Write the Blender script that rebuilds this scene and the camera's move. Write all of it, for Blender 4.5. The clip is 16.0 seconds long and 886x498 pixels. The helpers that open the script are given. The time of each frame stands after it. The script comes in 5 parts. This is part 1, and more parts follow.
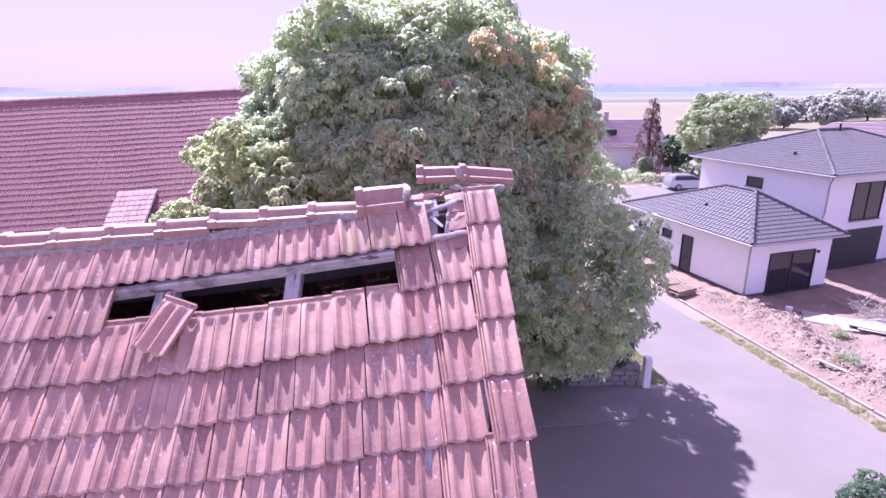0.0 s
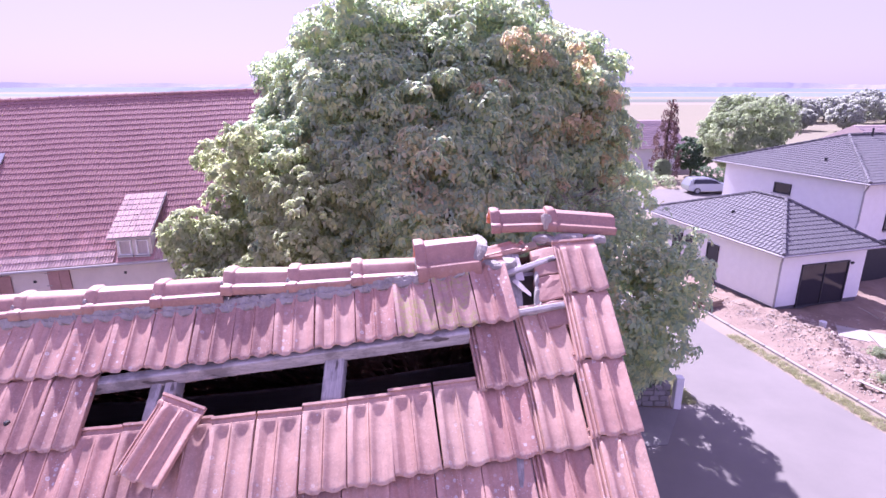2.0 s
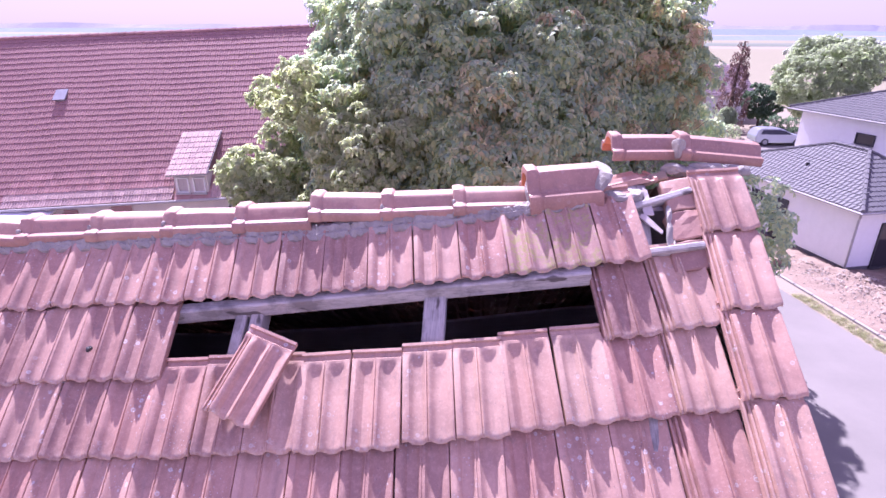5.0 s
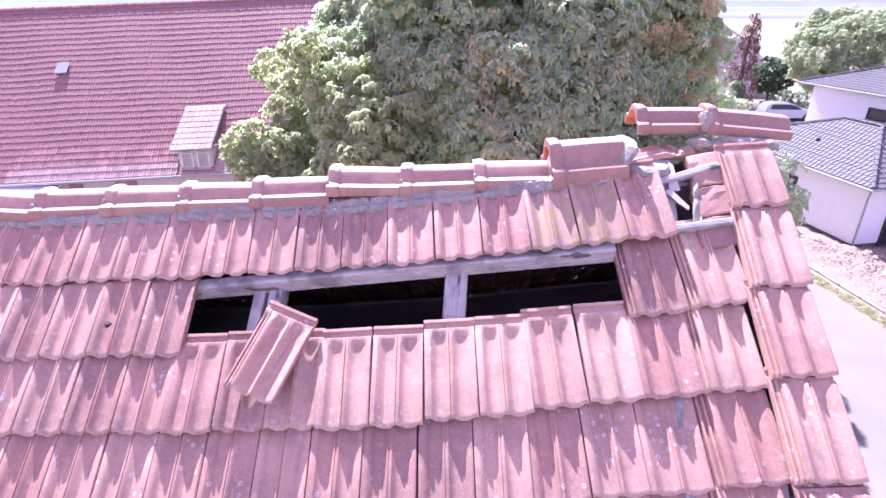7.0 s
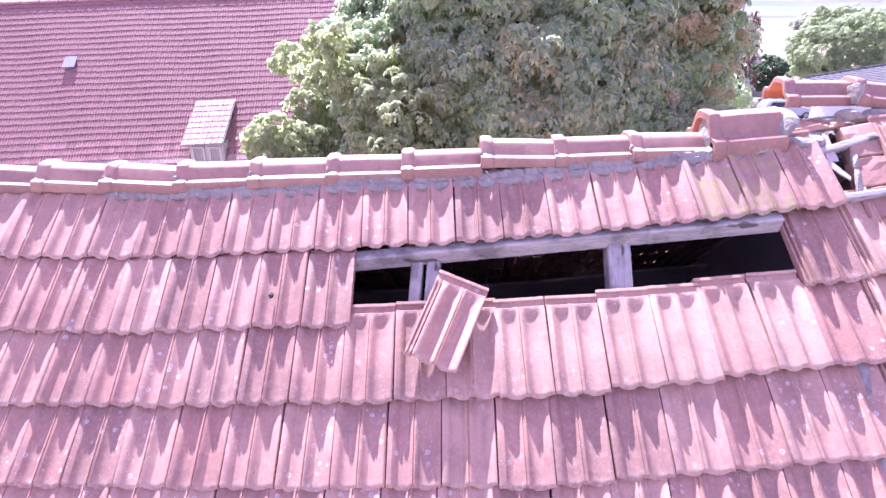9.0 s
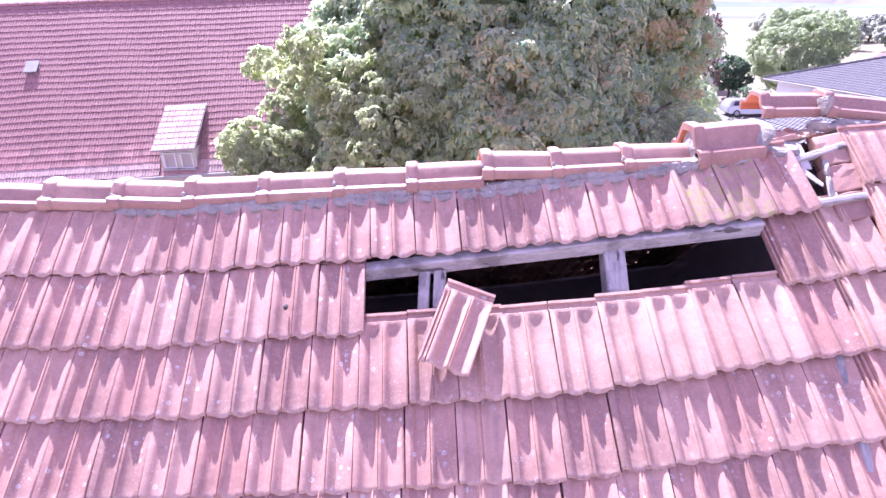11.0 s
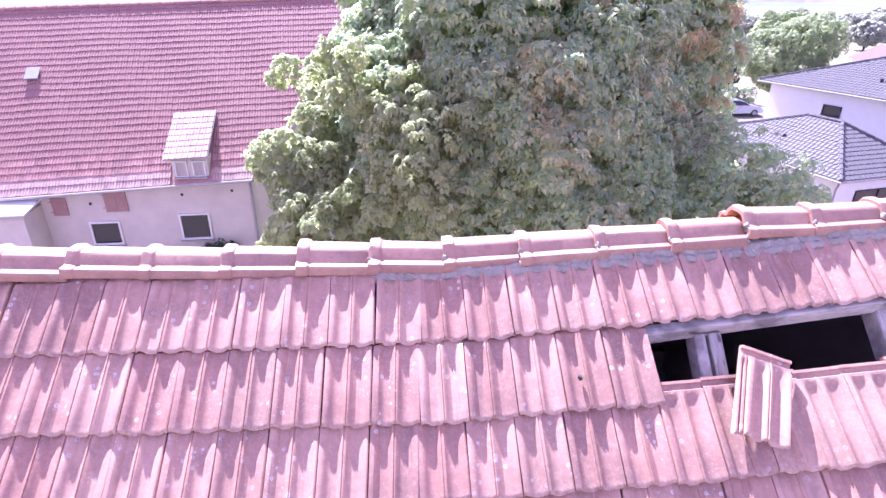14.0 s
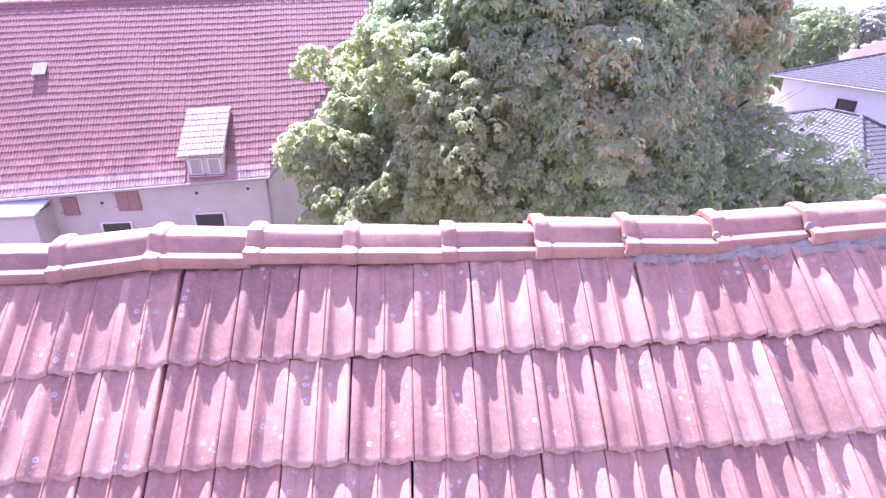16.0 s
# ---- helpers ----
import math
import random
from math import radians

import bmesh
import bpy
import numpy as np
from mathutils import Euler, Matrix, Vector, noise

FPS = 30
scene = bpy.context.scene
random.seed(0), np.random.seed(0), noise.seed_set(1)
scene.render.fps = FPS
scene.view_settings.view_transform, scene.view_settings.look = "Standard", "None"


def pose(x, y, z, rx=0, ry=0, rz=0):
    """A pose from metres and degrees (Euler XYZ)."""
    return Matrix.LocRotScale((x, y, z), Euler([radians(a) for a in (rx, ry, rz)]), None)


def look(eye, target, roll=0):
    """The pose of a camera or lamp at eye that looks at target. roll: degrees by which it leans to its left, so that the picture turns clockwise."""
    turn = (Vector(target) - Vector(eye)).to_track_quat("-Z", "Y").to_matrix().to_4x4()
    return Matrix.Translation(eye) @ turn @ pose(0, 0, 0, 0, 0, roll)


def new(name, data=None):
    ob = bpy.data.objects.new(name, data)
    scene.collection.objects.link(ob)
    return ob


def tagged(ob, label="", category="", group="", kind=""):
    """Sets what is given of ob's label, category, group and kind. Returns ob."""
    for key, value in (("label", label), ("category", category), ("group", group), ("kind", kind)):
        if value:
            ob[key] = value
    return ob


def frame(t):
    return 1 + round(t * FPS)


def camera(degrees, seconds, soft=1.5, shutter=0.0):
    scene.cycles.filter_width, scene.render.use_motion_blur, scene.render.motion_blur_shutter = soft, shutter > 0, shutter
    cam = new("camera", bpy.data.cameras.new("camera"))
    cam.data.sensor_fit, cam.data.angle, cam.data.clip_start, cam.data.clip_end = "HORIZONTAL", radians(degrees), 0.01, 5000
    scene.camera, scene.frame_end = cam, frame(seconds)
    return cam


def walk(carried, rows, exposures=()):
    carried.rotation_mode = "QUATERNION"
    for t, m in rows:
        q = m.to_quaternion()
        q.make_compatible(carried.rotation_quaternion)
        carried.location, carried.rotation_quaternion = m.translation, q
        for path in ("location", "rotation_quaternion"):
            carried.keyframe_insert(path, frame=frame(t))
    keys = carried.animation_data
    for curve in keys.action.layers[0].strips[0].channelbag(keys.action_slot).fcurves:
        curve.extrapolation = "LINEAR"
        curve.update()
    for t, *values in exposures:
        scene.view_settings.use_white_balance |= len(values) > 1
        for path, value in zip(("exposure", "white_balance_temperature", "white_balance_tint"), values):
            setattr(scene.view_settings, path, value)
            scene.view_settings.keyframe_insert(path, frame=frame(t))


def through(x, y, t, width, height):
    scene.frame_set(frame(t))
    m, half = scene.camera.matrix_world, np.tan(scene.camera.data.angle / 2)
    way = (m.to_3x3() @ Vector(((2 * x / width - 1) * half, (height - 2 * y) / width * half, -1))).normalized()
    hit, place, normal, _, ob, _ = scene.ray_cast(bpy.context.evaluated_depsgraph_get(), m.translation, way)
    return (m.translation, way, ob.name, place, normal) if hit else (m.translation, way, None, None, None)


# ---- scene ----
cam = camera(78.1, 16.0)
PATH = [
    (0, (0.002, 0.041, 9.995), (0.034, 1.958, 9.427), -0.4),
    (0.5, (-0.109, 0.176, 10.025), (-0.08, 2.093, 9.456), -0.3),
    (1, (-0.2, 0.401, 10.052), (-0.176, 2.317, 9.481), -0.2),
    (1.5, (-0.3, 0.732, 10.084), (-0.282, 2.648, 9.512), -0.1),
    (2, (-0.396, 1.042, 10.117), (-0.393, 2.958, 9.543), 0.0),
    (2.5, (-0.494, 1.187, 10.107), (-0.551, 3.102, 9.535), 0.1),
    (3, (-0.563, 1.258, 10.089), (-0.66, 3.171, 9.515), 0.1),
    (3.5, (-0.62, 1.271, 10.051), (-0.74, 3.183, 9.477), 0.2),
    (4, (-0.634, 1.266, 10.016), (-0.772, 3.17, 9.419), 0.1),
    (4.5, (-0.647, 1.284, 9.979), (-0.799, 3.176, 9.348), 0.1),
    (5, (-0.718, 1.342, 9.917), (-0.87, 3.188, 9.164), 0.2),
    (5.2, (-0.758, 1.391, 9.912), (-0.909, 3.236, 9.156), 0.2),
    (7.5, (-0.824, 1.356, 9.887), (-0.987, 3.161, 9.043), 0.2),
    (8, (-1.034, 1.331, 9.794), (-1.194, 3.14, 8.955), 0.3),
    (8.5, (-1.332, 1.312, 9.777), (-1.484, 3.121, 8.938), 0.4),
    (10.8, (-1.677, 1.185, 9.825), (-1.731, 3.001, 8.989), 0.5),
    (11, (-1.651, 1.191, 9.859), (-1.693, 3.007, 9.023), 0.5),
    (11.5, (-1.608, 1.238, 9.979), (-1.625, 3.053, 9.14), 0.4),
    (12, (-1.611, 1.287, 10.053), (-1.622, 3.102, 9.213), 0.5),
    (12.5, (-1.755, 1.31, 10.097), (-1.76, 3.124, 9.254), 0.4),
    (13, (-2.141, 1.322, 10.101), (-2.135, 3.136, 9.26), 0.6),
    (13.5, (-2.606, 1.341, 10.104), (-2.586, 3.156, 9.262), 0.5),
    (14, (-2.971, 1.348, 10.095), (-2.944, 3.162, 9.254), 0.6),
    (14.5, (-3.287, 1.475, 10.064), (-3.254, 3.289, 9.221), 0.6),
    (15, (-3.574, 1.767, 9.954), (-3.535, 3.581, 9.113), 0.6),
    (15.5, (-3.791, 1.966, 9.818), (-3.75, 3.781, 8.979), 0.6),
    (16, (-3.986, 1.778, 9.797), (-3.938, 3.593, 8.957), 0.4),
]
walk(cam, [(t, look(eye, target, roll)) for t, eye, target, roll in PATH],
     exposures=[(0.0, 1.58, 5270, 60), (4.5, 1.59, 5270, 60), (5.0, 1.63, 5270, 57), (7.5, 2.02, 5240, 50), (16.0, 2.13, 5140, 50)])

# ---- light ----
SUN_FROM = Vector((-0.33, 0.80, 1.0)).normalized()
world = bpy.data.worlds.new("sky")
scene.world = world
world.use_nodes = True
wn = world.node_tree
sky = wn.nodes.new("ShaderNodeTexSky")
sky.sky_type = "NISHITA"
sky.sun_disc = False
sky.sun_elevation = math.asin(SUN_FROM.z)
sky.sun_rotation = math.atan2(SUN_FROM.x, SUN_FROM.y)
sky.dust_density = 1.0
wn.links.new(sky.outputs[0], wn.nodes["Background"].inputs[0])
wn.nodes["Background"].inputs[1].default_value = 0.06
# a thin even summer haze over the whole dome
haze = wn.nodes.new("ShaderNodeBackground")
haze.inputs[0].default_value, haze.inputs[1].default_value = (0.865, 0.765, 0.985, 1.0), 0.315
veil = wn.nodes.new("ShaderNodeMixShader")
veil.inputs[0].default_value = 0.85
wn.links.new(wn.nodes["Background"].outputs[0], veil.inputs[1])
wn.links.new(haze.outputs[0], veil.inputs[2])
wn.links.new(veil.outputs[0], wn.nodes["World Output"].inputs[0])
sun_data = bpy.data.lights.new("sun", "SUN")
sun_data.energy, sun_data.angle, sun_data.color = 4.25, radians(0.6), (1.0, 0.985, 0.77)
sun = new("sun", sun_data)
sun.matrix_world = look(SUN_FROM * 60, (0, 0, 0))


# ---- materials ----
class Mat:
    """A node material with shorthand for its nodes."""

    def __init__(self, name, rough=0.8, metal=0.0, spec=0.4):
        self.m = bpy.data.materials.new(name)
        self.m.use_nodes = True
        self.t = self.m.node_tree
        self.b = self.t.nodes["Principled BSDF"]
        self.b.inputs["Roughness"].default_value = rough
        self.b.inputs["Metallic"].default_value = metal
        self.b.inputs["Specular IOR Level"].default_value = spec
        self.co = self.add("ShaderNodeTexCoord").outputs["Object"]

    def add(self, kind, **values):
        node = self.t.nodes.new(kind)
        for key, value in values.items():
            node.inputs[key].default_value = value
        return node

    def link(self, a, b):
        self.t.links.new(a, b)

    def shifted(self):
        """Object coordinates that differ from object to object."""
        info = self.add("ShaderNodeObjectInfo")
        mul = self.add("ShaderNodeVectorMath")
        mul.operation = "MULTIPLY_ADD"
        self.link(info.outputs["Random"], mul.inputs[0])
        mul.inputs[1].default_value = (37.0, 61.0, 23.0)
        self.link(self.co, mul.inputs[2])
        self.co = mul.outputs[0]
        return info.outputs["Random"]

    def noise(self, scale, detail=4.0, rough=0.6, stretch=None):
        n = self.add("ShaderNodeTexNoise", Scale=scale, Detail=detail, Roughness=rough)
        co = self.co
        if stretch:
            mp = self.add("ShaderNodeMapping")
            mp.inputs["Scale"].default_value = stretch
            self.link(co, mp.inputs[0])
            co = mp.outputs[0]
        self.link(co, n.inputs["Vector"])
        return n.outputs["Fac"]

    def spots(self, scale, size, edge=0.02):
        v = self.add("ShaderNodeTexVoronoi", Scale=scale)
        self.link(self.co, v.inputs["Vector"])
        return self.span(v.outputs["Distance"], size + edge, size - edge)

    def span(self, value, low, high, to_low=0.0, to_high=1.0):
        r = self.add("ShaderNodeMapRange")
        for i, x in zip((1, 2, 3, 4), (low, high, to_low, to_high)):
            r.inputs[i].default_value = x
        self.link(value, r.inputs[0])
        return r.outputs[0]

    def math(self, op, a, b):
        n = self.add("ShaderNodeMath")
        n.operation = op
        for i, x in enumerate((a, b)):
            if isinstance(x, (int, float)):
                n.inputs[i].default_value = x
            else:
                self.link(x, n.inputs[i])
        return n.outputs[0]

    def mix(self, fac, a, b, how="MIX"):
        n = self.add("ShaderNodeMix")
        n.data_type, n.blend_type = "RGBA", how
        for i, x in ((0, fac), (6, a), (7, b)):
            if isinstance(x, tuple):
                n.inputs[i].default_value = (*x, 1.0)
            elif isinstance(x, (int, float)):
                n.inputs[i].default_value = x
            else:
                self.link(x, n.inputs[i])
        return n.outputs[2]

    def done(self, colour, bump=None, height=0.002, rough=None):
        if isinstance(colour, tuple):
            self.b.inputs["Base Color"].default_value = (*colour, 1.0)
        else:
            self.link(colour, self.b.inputs["Base Color"])
        if bump is not None:
            n = self.add("ShaderNodeBump", Strength=1.0, Distance=height)
            self.link(bump, n.inputs["Height"])
            self.link(n.outputs[0], self.b.inputs["Normal"])
        if rough is not None:
            self.link(rough, self.b.inputs["Roughness"])
        return self.m


def tile_material(name, light, dark, lichen=0.9, moss=0.0, wear=0.35, dirt=1.0, rough=0.6, spec=0.7, lip=0.5):
    m = Mat(name, rough=rough, spec=spec)
    own = m.co
    rnd = m.shifted()
    big, fine = m.noise(6.0, 5.0), m.noise(85.0, 5.0, 0.75)
    col = m.mix(rnd, light, dark)
    brown = tuple(a * b for a, b in zip(dark, (0.62, 0.66, 0.70)))
    odd = m.span(m.math("FRACT", m.math("MULTIPLY", rnd, 7.3), 0.0), 0.72, 0.86, 0.0, 0.55)
    col = m.mix(odd, col, brown)
    col = m.mix(m.span(big, 0.44, 0.66, 0.0, 0.5), col, brown)
    col = m.mix(m.span(fine, 0.52, 0.72, 0.0, wear), col, tuple(min(1, c * 1.35 + 0.04) for c in light))
    streak = m.noise(26.0, 4.0, 0.65, (1.0, 0.14, 1.0))
    col = m.mix(m.span(streak, 0.54, 0.74, 0.0, 0.45), col, (0.17, 0.115, 0.11))
    grime = m.noise(18.0, 6.0, 0.8)
    col = m.mix(m.span(grime, 0.58, 0.70, 0.0, 0.5 * dirt), col, (0.19, 0.16, 0.155))
    # worn pale lips, dirt specks and chips
    blot = m.noise(32.0, 6.0, 0.72)
    col = m.mix(m.span(blot, 0.48, 0.66, 0.0, 0.28 * dirt), col, tuple(min(1, c * 1.12 + 0.05) for c in light))
    col = m.mix(m.span(m.noise(80.0, 4.0, 0.75), 0.64, 0.69, 0.0, 0.6 * dirt), col, (0.15, 0.11, 0.105))
    edge = m.add("ShaderNodeSeparateXYZ")
    m.link(own, edge.inputs[0])
    worn = m.math("MULTIPLY", m.span(edge.outputs[1], 0.035, 0.004), m.span(m.noise(48.0, 4.0, 0.7), 0.42, 0.58))
    col = m.mix(m.math("MULTIPLY", worn, lip), col, (0.60, 0.46, 0.37))
    if lichen:
        where = m.span(m.noise(3.2, 3.0, 0.5), 0.49, 0.57)
        v = m.add("ShaderNodeTexVoronoi", Scale=27.0)
        m.link(m.co, v.inputs["Vector"])
        d = v.outputs["Distance"]
        ring = m.math("MULTIPLY", m.span(d, 0.27, 0.22), m.span(d, 0.08, 0.17, 0.2, 1.0))
        pick = m.add("ShaderNodeSeparateColor")
        m.link(v.outputs["Color"], pick.inputs[0])
        some = m.span(pick.outputs[0], 0.45, 0.5)
        dots = m.math("MULTIPLY", m.math("MAXIMUM", m.math("MULTIPLY", ring, some), m.spots(70.0, 0.15)), where)
        dots = m.math("MULTIPLY", dots, m.span(m.noise(120.0, 3.0, 0.7), 0.35, 0.6, 0.35, 1.0))
        col = m.mix(m.math("MULTIPLY", dots, lichen), col, (0.66, 0.66, 0.64))
    if moss:
        where = m.math("MULTIPLY", m.span(m.noise(38.0, 5.0, 0.8), 0.48, 0.53, 0.0, moss), m.span(m.noise(11.0, 3.0, 0.6), 0.45, 0.52))
        col = m.mix(where, col, (0.38, 0.34, 0.12))
    return m.done(col, m.math("ADD", fine, m.math("MULTIPLY", m.math("ADD", grime, blot), 0.8)), 0.0006)


def plain(name, a, b, scale=6.0, rough=0.85, height=0.002, fine=60.0, spec=0.3, metal=0.0, stretch=None, amount=0.7):
    m = Mat(name, rough=rough, spec=spec, metal=metal)
    big, small = m.noise(scale, 5.0, 0.65, stretch), m.noise(fine, 4.0, 0.7, stretch)
    col = m.mix(m.span(big, 0.3, 0.7), a, b)
    col = m.mix(m.span(small, 0.45, 0.8, 0.0, amount), col, tuple(c * 0.7 for c in a))
    return m.done(col, small, height)


CLAY = tile_material("old_clay_tile", (0.54, 0.335, 0.252), (0.415, 0.215, 0.167))
CLAY_MOSS = tile_material("mossy_clay_tile", (0.53, 0.35, 0.275), (0.45, 0.26, 0.205), moss=0.85)
CLAY_PALE = tile_material("fresh_clay_tile", (0.57, 0.375, 0.275), (0.485, 0.285, 0.21), lichen=0.6)
RIDGE_CLAY = tile_material("ridge_clay", (0.465, 0.28, 0.205), (0.385, 0.205, 0.158), lichen=0.15, dirt=0.4, lip=0.0)
CLAY_INNER = plain("raw_clay", (0.58, 0.26, 0.13), (0.48, 0.20, 0.10))
BARN_CLAY = tile_material("barn_clay_tile", (0.46, 0.26, 0.245), (0.36, 0.185, 0.175), lichen=0.0, rough=0.75, spec=0.35, lip=0.0)
BARN_PALE = tile_material("weathered_barn_tile", (0.52, 0.37, 0.34), (0.44, 0.30, 0.275), lichen=0.4, lip=0.0, rough=0.8, spec=0.3)
SLATE_TILE = tile_material("anthracite_tile", (0.15, 0.145, 0.155), (0.12, 0.115, 0.125), lichen=0.0, wear=0.1, lip=0.0, rough=0.7, spec=0.35)
FAR_TILE = plain("far_roof_tile", (0.50, 0.40, 0.38), (0.42, 0.34, 0.335), 1.0)
MORTAR = plain("lime_mortar", (0.46, 0.43, 0.38), (0.28, 0.26, 0.235), 14.0, 0.95, 0.01, 50.0)


def wood_material(name, along, light, dark):
    """Sun-bleached timber with grain, cracks and knots along one axis."""
    m = Mat(name, rough=0.9, spec=0.2)
    near = tuple(0.06 if i in along else 1.0 for i in range(3))
    grain, bands = m.noise(190.0, 5.0, 0.7, near), m.noise(45.0, 4.0, 0.65, near)
    blotch = m.noise(7.0, 4.0, 0.6)
    col = m.mix(m.span(bands, 0.35, 0.65), light, dark)
    col = m.mix(m.span(grain, 0.5, 0.72, 0.0, 0.75), col, tuple(c * 0.45 for c in dark))
    col = m.mix(m.span(blotch, 0.50, 0.64, 0.0, 0.8), col, tuple(c * 0.5 for c in dark))
    col = m.mix(m.span(m.noise(16.0, 2.0, 0.5, tuple(0.4 if i in along else 1.0 for i in range(3))), 0.63, 0.67, 0.0, 0.85), col, (0.10, 0.085, 0.08))
    return m.done(col, grain, 0.003)


BATTEN_WOOD = wood_material("weathered_batten", (0,), (0.60, 0.57, 0.54), (0.44, 0.41, 0.39))
RAFTER_WOOD = wood_material("weathered_rafter", (1, 2), (0.56, 0.53, 0.50), (0.40, 0.37, 0.35))
OLD_WOOD = plain("grey_weathered_wood", (0.42, 0.40, 0.39), (0.28, 0.26, 0.25), 9.0, 0.9, 0.003, 70.0, stretch=(0.15, 1.0, 1.0))
# attic timber, its colour paled in place of the glare over the dark interior
ATTIC_WOOD = plain("glare_paled_attic_boards", (0.74, 0.68, 0.69), (0.64, 0.58, 0.59), 5.0)
RENDER_OLD = plain("old_lime_render", (0.64, 0.58, 0.54), (0.53, 0.475, 0.445), 1.2, 0.95, 0.006, 22.0, amount=0.35)
RENDER_NEW = plain("white_render", (0.85, 0.84, 0.83), (0.80, 0.79, 0.78), 3.0, 0.9, 0.001, 90.0, amount=0.1)
PLINTH = plain("grey_plinth", (0.16, 0.15, 0.16), (0.12, 0.12, 0.13), 4.0)
SHUTTER = plain("red_brown_shutter", (0.40, 0.245, 0.235), (0.32, 0.19, 0.185), 5.0, 0.8)
WHITE_PAINT = plain("white_paint", (0.78, 0.77, 0.76), (0.70, 0.69, 0.68), 8.0, 0.5)
CURTAIN = plain("net_curtain", (0.50, 0.44, 0.42), (0.38, 0.33, 0.32), 14.0, stretch=(1, 1, 0.1))
GREY_METAL = plain("zinc", (0.42, 0.42, 0.44), (0.34, 0.34, 0.36), 5.0, 0.45, 0.0005, spec=0.5, metal=0.6)
DARK_FRAME = plain("dark_window_frame", (0.05, 0.05, 0.055), (0.04, 0.04, 0.045), 5.0, 0.5)
ASPHALT = plain("worn_asphalt", (0.215, 0.195, 0.18), (0.175, 0.16, 0.148), 0.35, 0.95, 0.004, 45.0, amount=0.3)
PAVING = plain("pale_paving", (0.24, 0.225, 0.215), (0.19, 0.18, 0.175), 0.8, 0.95, 0.004, 30.0)
SOIL = plain("dry_building_soil", (0.30, 0.225, 0.175), (0.205, 0.15, 0.118), 0.7, 0.98, 0.03, 9.0)
FASCIA = plain("painted_eave_board", (0.42, 0.40, 0.40), (0.36, 0.34, 0.345), 4.0, 0.8)
CLOD = plain("dry_clods", (0.42, 0.355, 0.30), (0.33, 0.27, 0.225), 2.0)
STONE = plain("rubble_stone", (0.33, 0.31, 0.30), (0.22, 0.21, 0.2), 3.0)
KERB = plain("concrete_kerb", (0.36, 0.335, 0.32), (0.26, 0.24, 0.23), 5.0)
BARK = plain("bark", (0.11, 0.085, 0.065), (0.07, 0.055, 0.042), 6.0, 0.95, 0.02, 20.0)
DEAD_TWIG = plain("dead_twig", (0.30, 0.26, 0.22), (0.22, 0.19, 0.16), 6.0)
RAW_WOOD = plain("raw_pallet_wood", (0.34, 0.26, 0.19), (0.25, 0.19, 0.14), 4.0, stretch=(0.2, 1, 1))
PLANK = plain("pale_boards", (0.38, 0.35, 0.31), (0.30, 0.275, 0.25), 4.0, stretch=(0.2, 1, 1))


def glass_material():
    m = Mat("window_glass", rough=0.03, spec=0.5)
    return m.done((0.03, 0.03, 0.04))


GLASS = glass_material()


def leaf_material(name, colours, brown=None, gloss=0.45, through=(1.7, 1.75, 1.35)):
    m = Mat(name, rough=gloss, spec=0.22)
    isle = m.add("ShaderNodeNewGeometry").outputs["Random Per Island"]
    ramp = m.add("ShaderNodeValToRGB")
    while len(ramp.color_ramp.elements) < len(colours):
        ramp.color_ramp.elements.new(0.5)
    for i, c in enumerate(colours):
        e = ramp.color_ramp.elements[i]
        e.position, e.color = i / (len(colours) - 1), (*c, 1.0)
    m.link(isle, ramp.inputs[0])
    col = ramp.outputs[0]
    if brown:
        patch = m.span(m.noise(0.38, 3.0, 0.6), 0.55, 0.72)
        pick = m.math("MULTIPLY", patch, m.span(isle, 0.3, 0.75, 0.0, 0.75))
        col = m.mix(pick, col, brown)
    m.done(col)
    tr = m.add("ShaderNodeBsdfTranslucent")
    m.link(m.mix(1.0, col, through, "MULTIPLY"), tr.inputs["Color"])
    ms = m.add("ShaderNodeMixShader", Fac=0.6)
    m.link(m.b.outputs[0], ms.inputs[1])
    m.link(tr.outputs[0], ms.inputs[2])
    m.link(ms.outputs[0], m.t.nodes["Material Output"].inputs[0])
    return m.m


CHESTNUT = leaf_material("chestnut_leaf", [(0.29, 0.38, 0.31), (0.36, 0.435, 0.335), (0.44, 0.48, 0.34), (0.55, 0.56, 0.355)], (0.56, 0.42, 0.33), gloss=0.5, through=(1.95, 2.0, 1.6))
RUST_LEAF = leaf_material("browned_chestnut_leaf", [(0.43, 0.43, 0.28), (0.51, 0.42, 0.29), (0.54, 0.42, 0.31)], gloss=0.7)
YOUNG_CHESTNUT = leaf_material("young_chestnut_leaf", [(0.32, 0.375, 0.255), (0.385, 0.43, 0.285), (0.475, 0.49, 0.34)], gloss=0.6, through=(1.75, 1.75, 1.3))
GREEN_LEAF = leaf_material("bright_leaf", [(0.26, 0.315, 0.225), (0.31, 0.355, 0.25), (0.36, 0.395, 0.285)])
DARK_LEAF = leaf_material("dark_leaf", [(0.08, 0.13, 0.09), (0.11, 0.165, 0.105)])
PURPLE_LEAF = leaf_material("copper_leaf", [(0.09, 0.055, 0.06), (0.13, 0.08, 0.085), (0.17, 0.11, 0.11)])
# far leaves: distance haze is mixed into the base colour as pale grey
HAZY_LEAF = leaf_material("haze_paled_leaf", [(0.38, 0.395, 0.405), (0.42, 0.43, 0.43), (0.45, 0.455, 0.45)], gloss=0.8)
GRASS = leaf_material("grass_blade", [(0.27, 0.29, 0.17), (0.33, 0.335, 0.205), (0.40, 0.385, 0.265)])


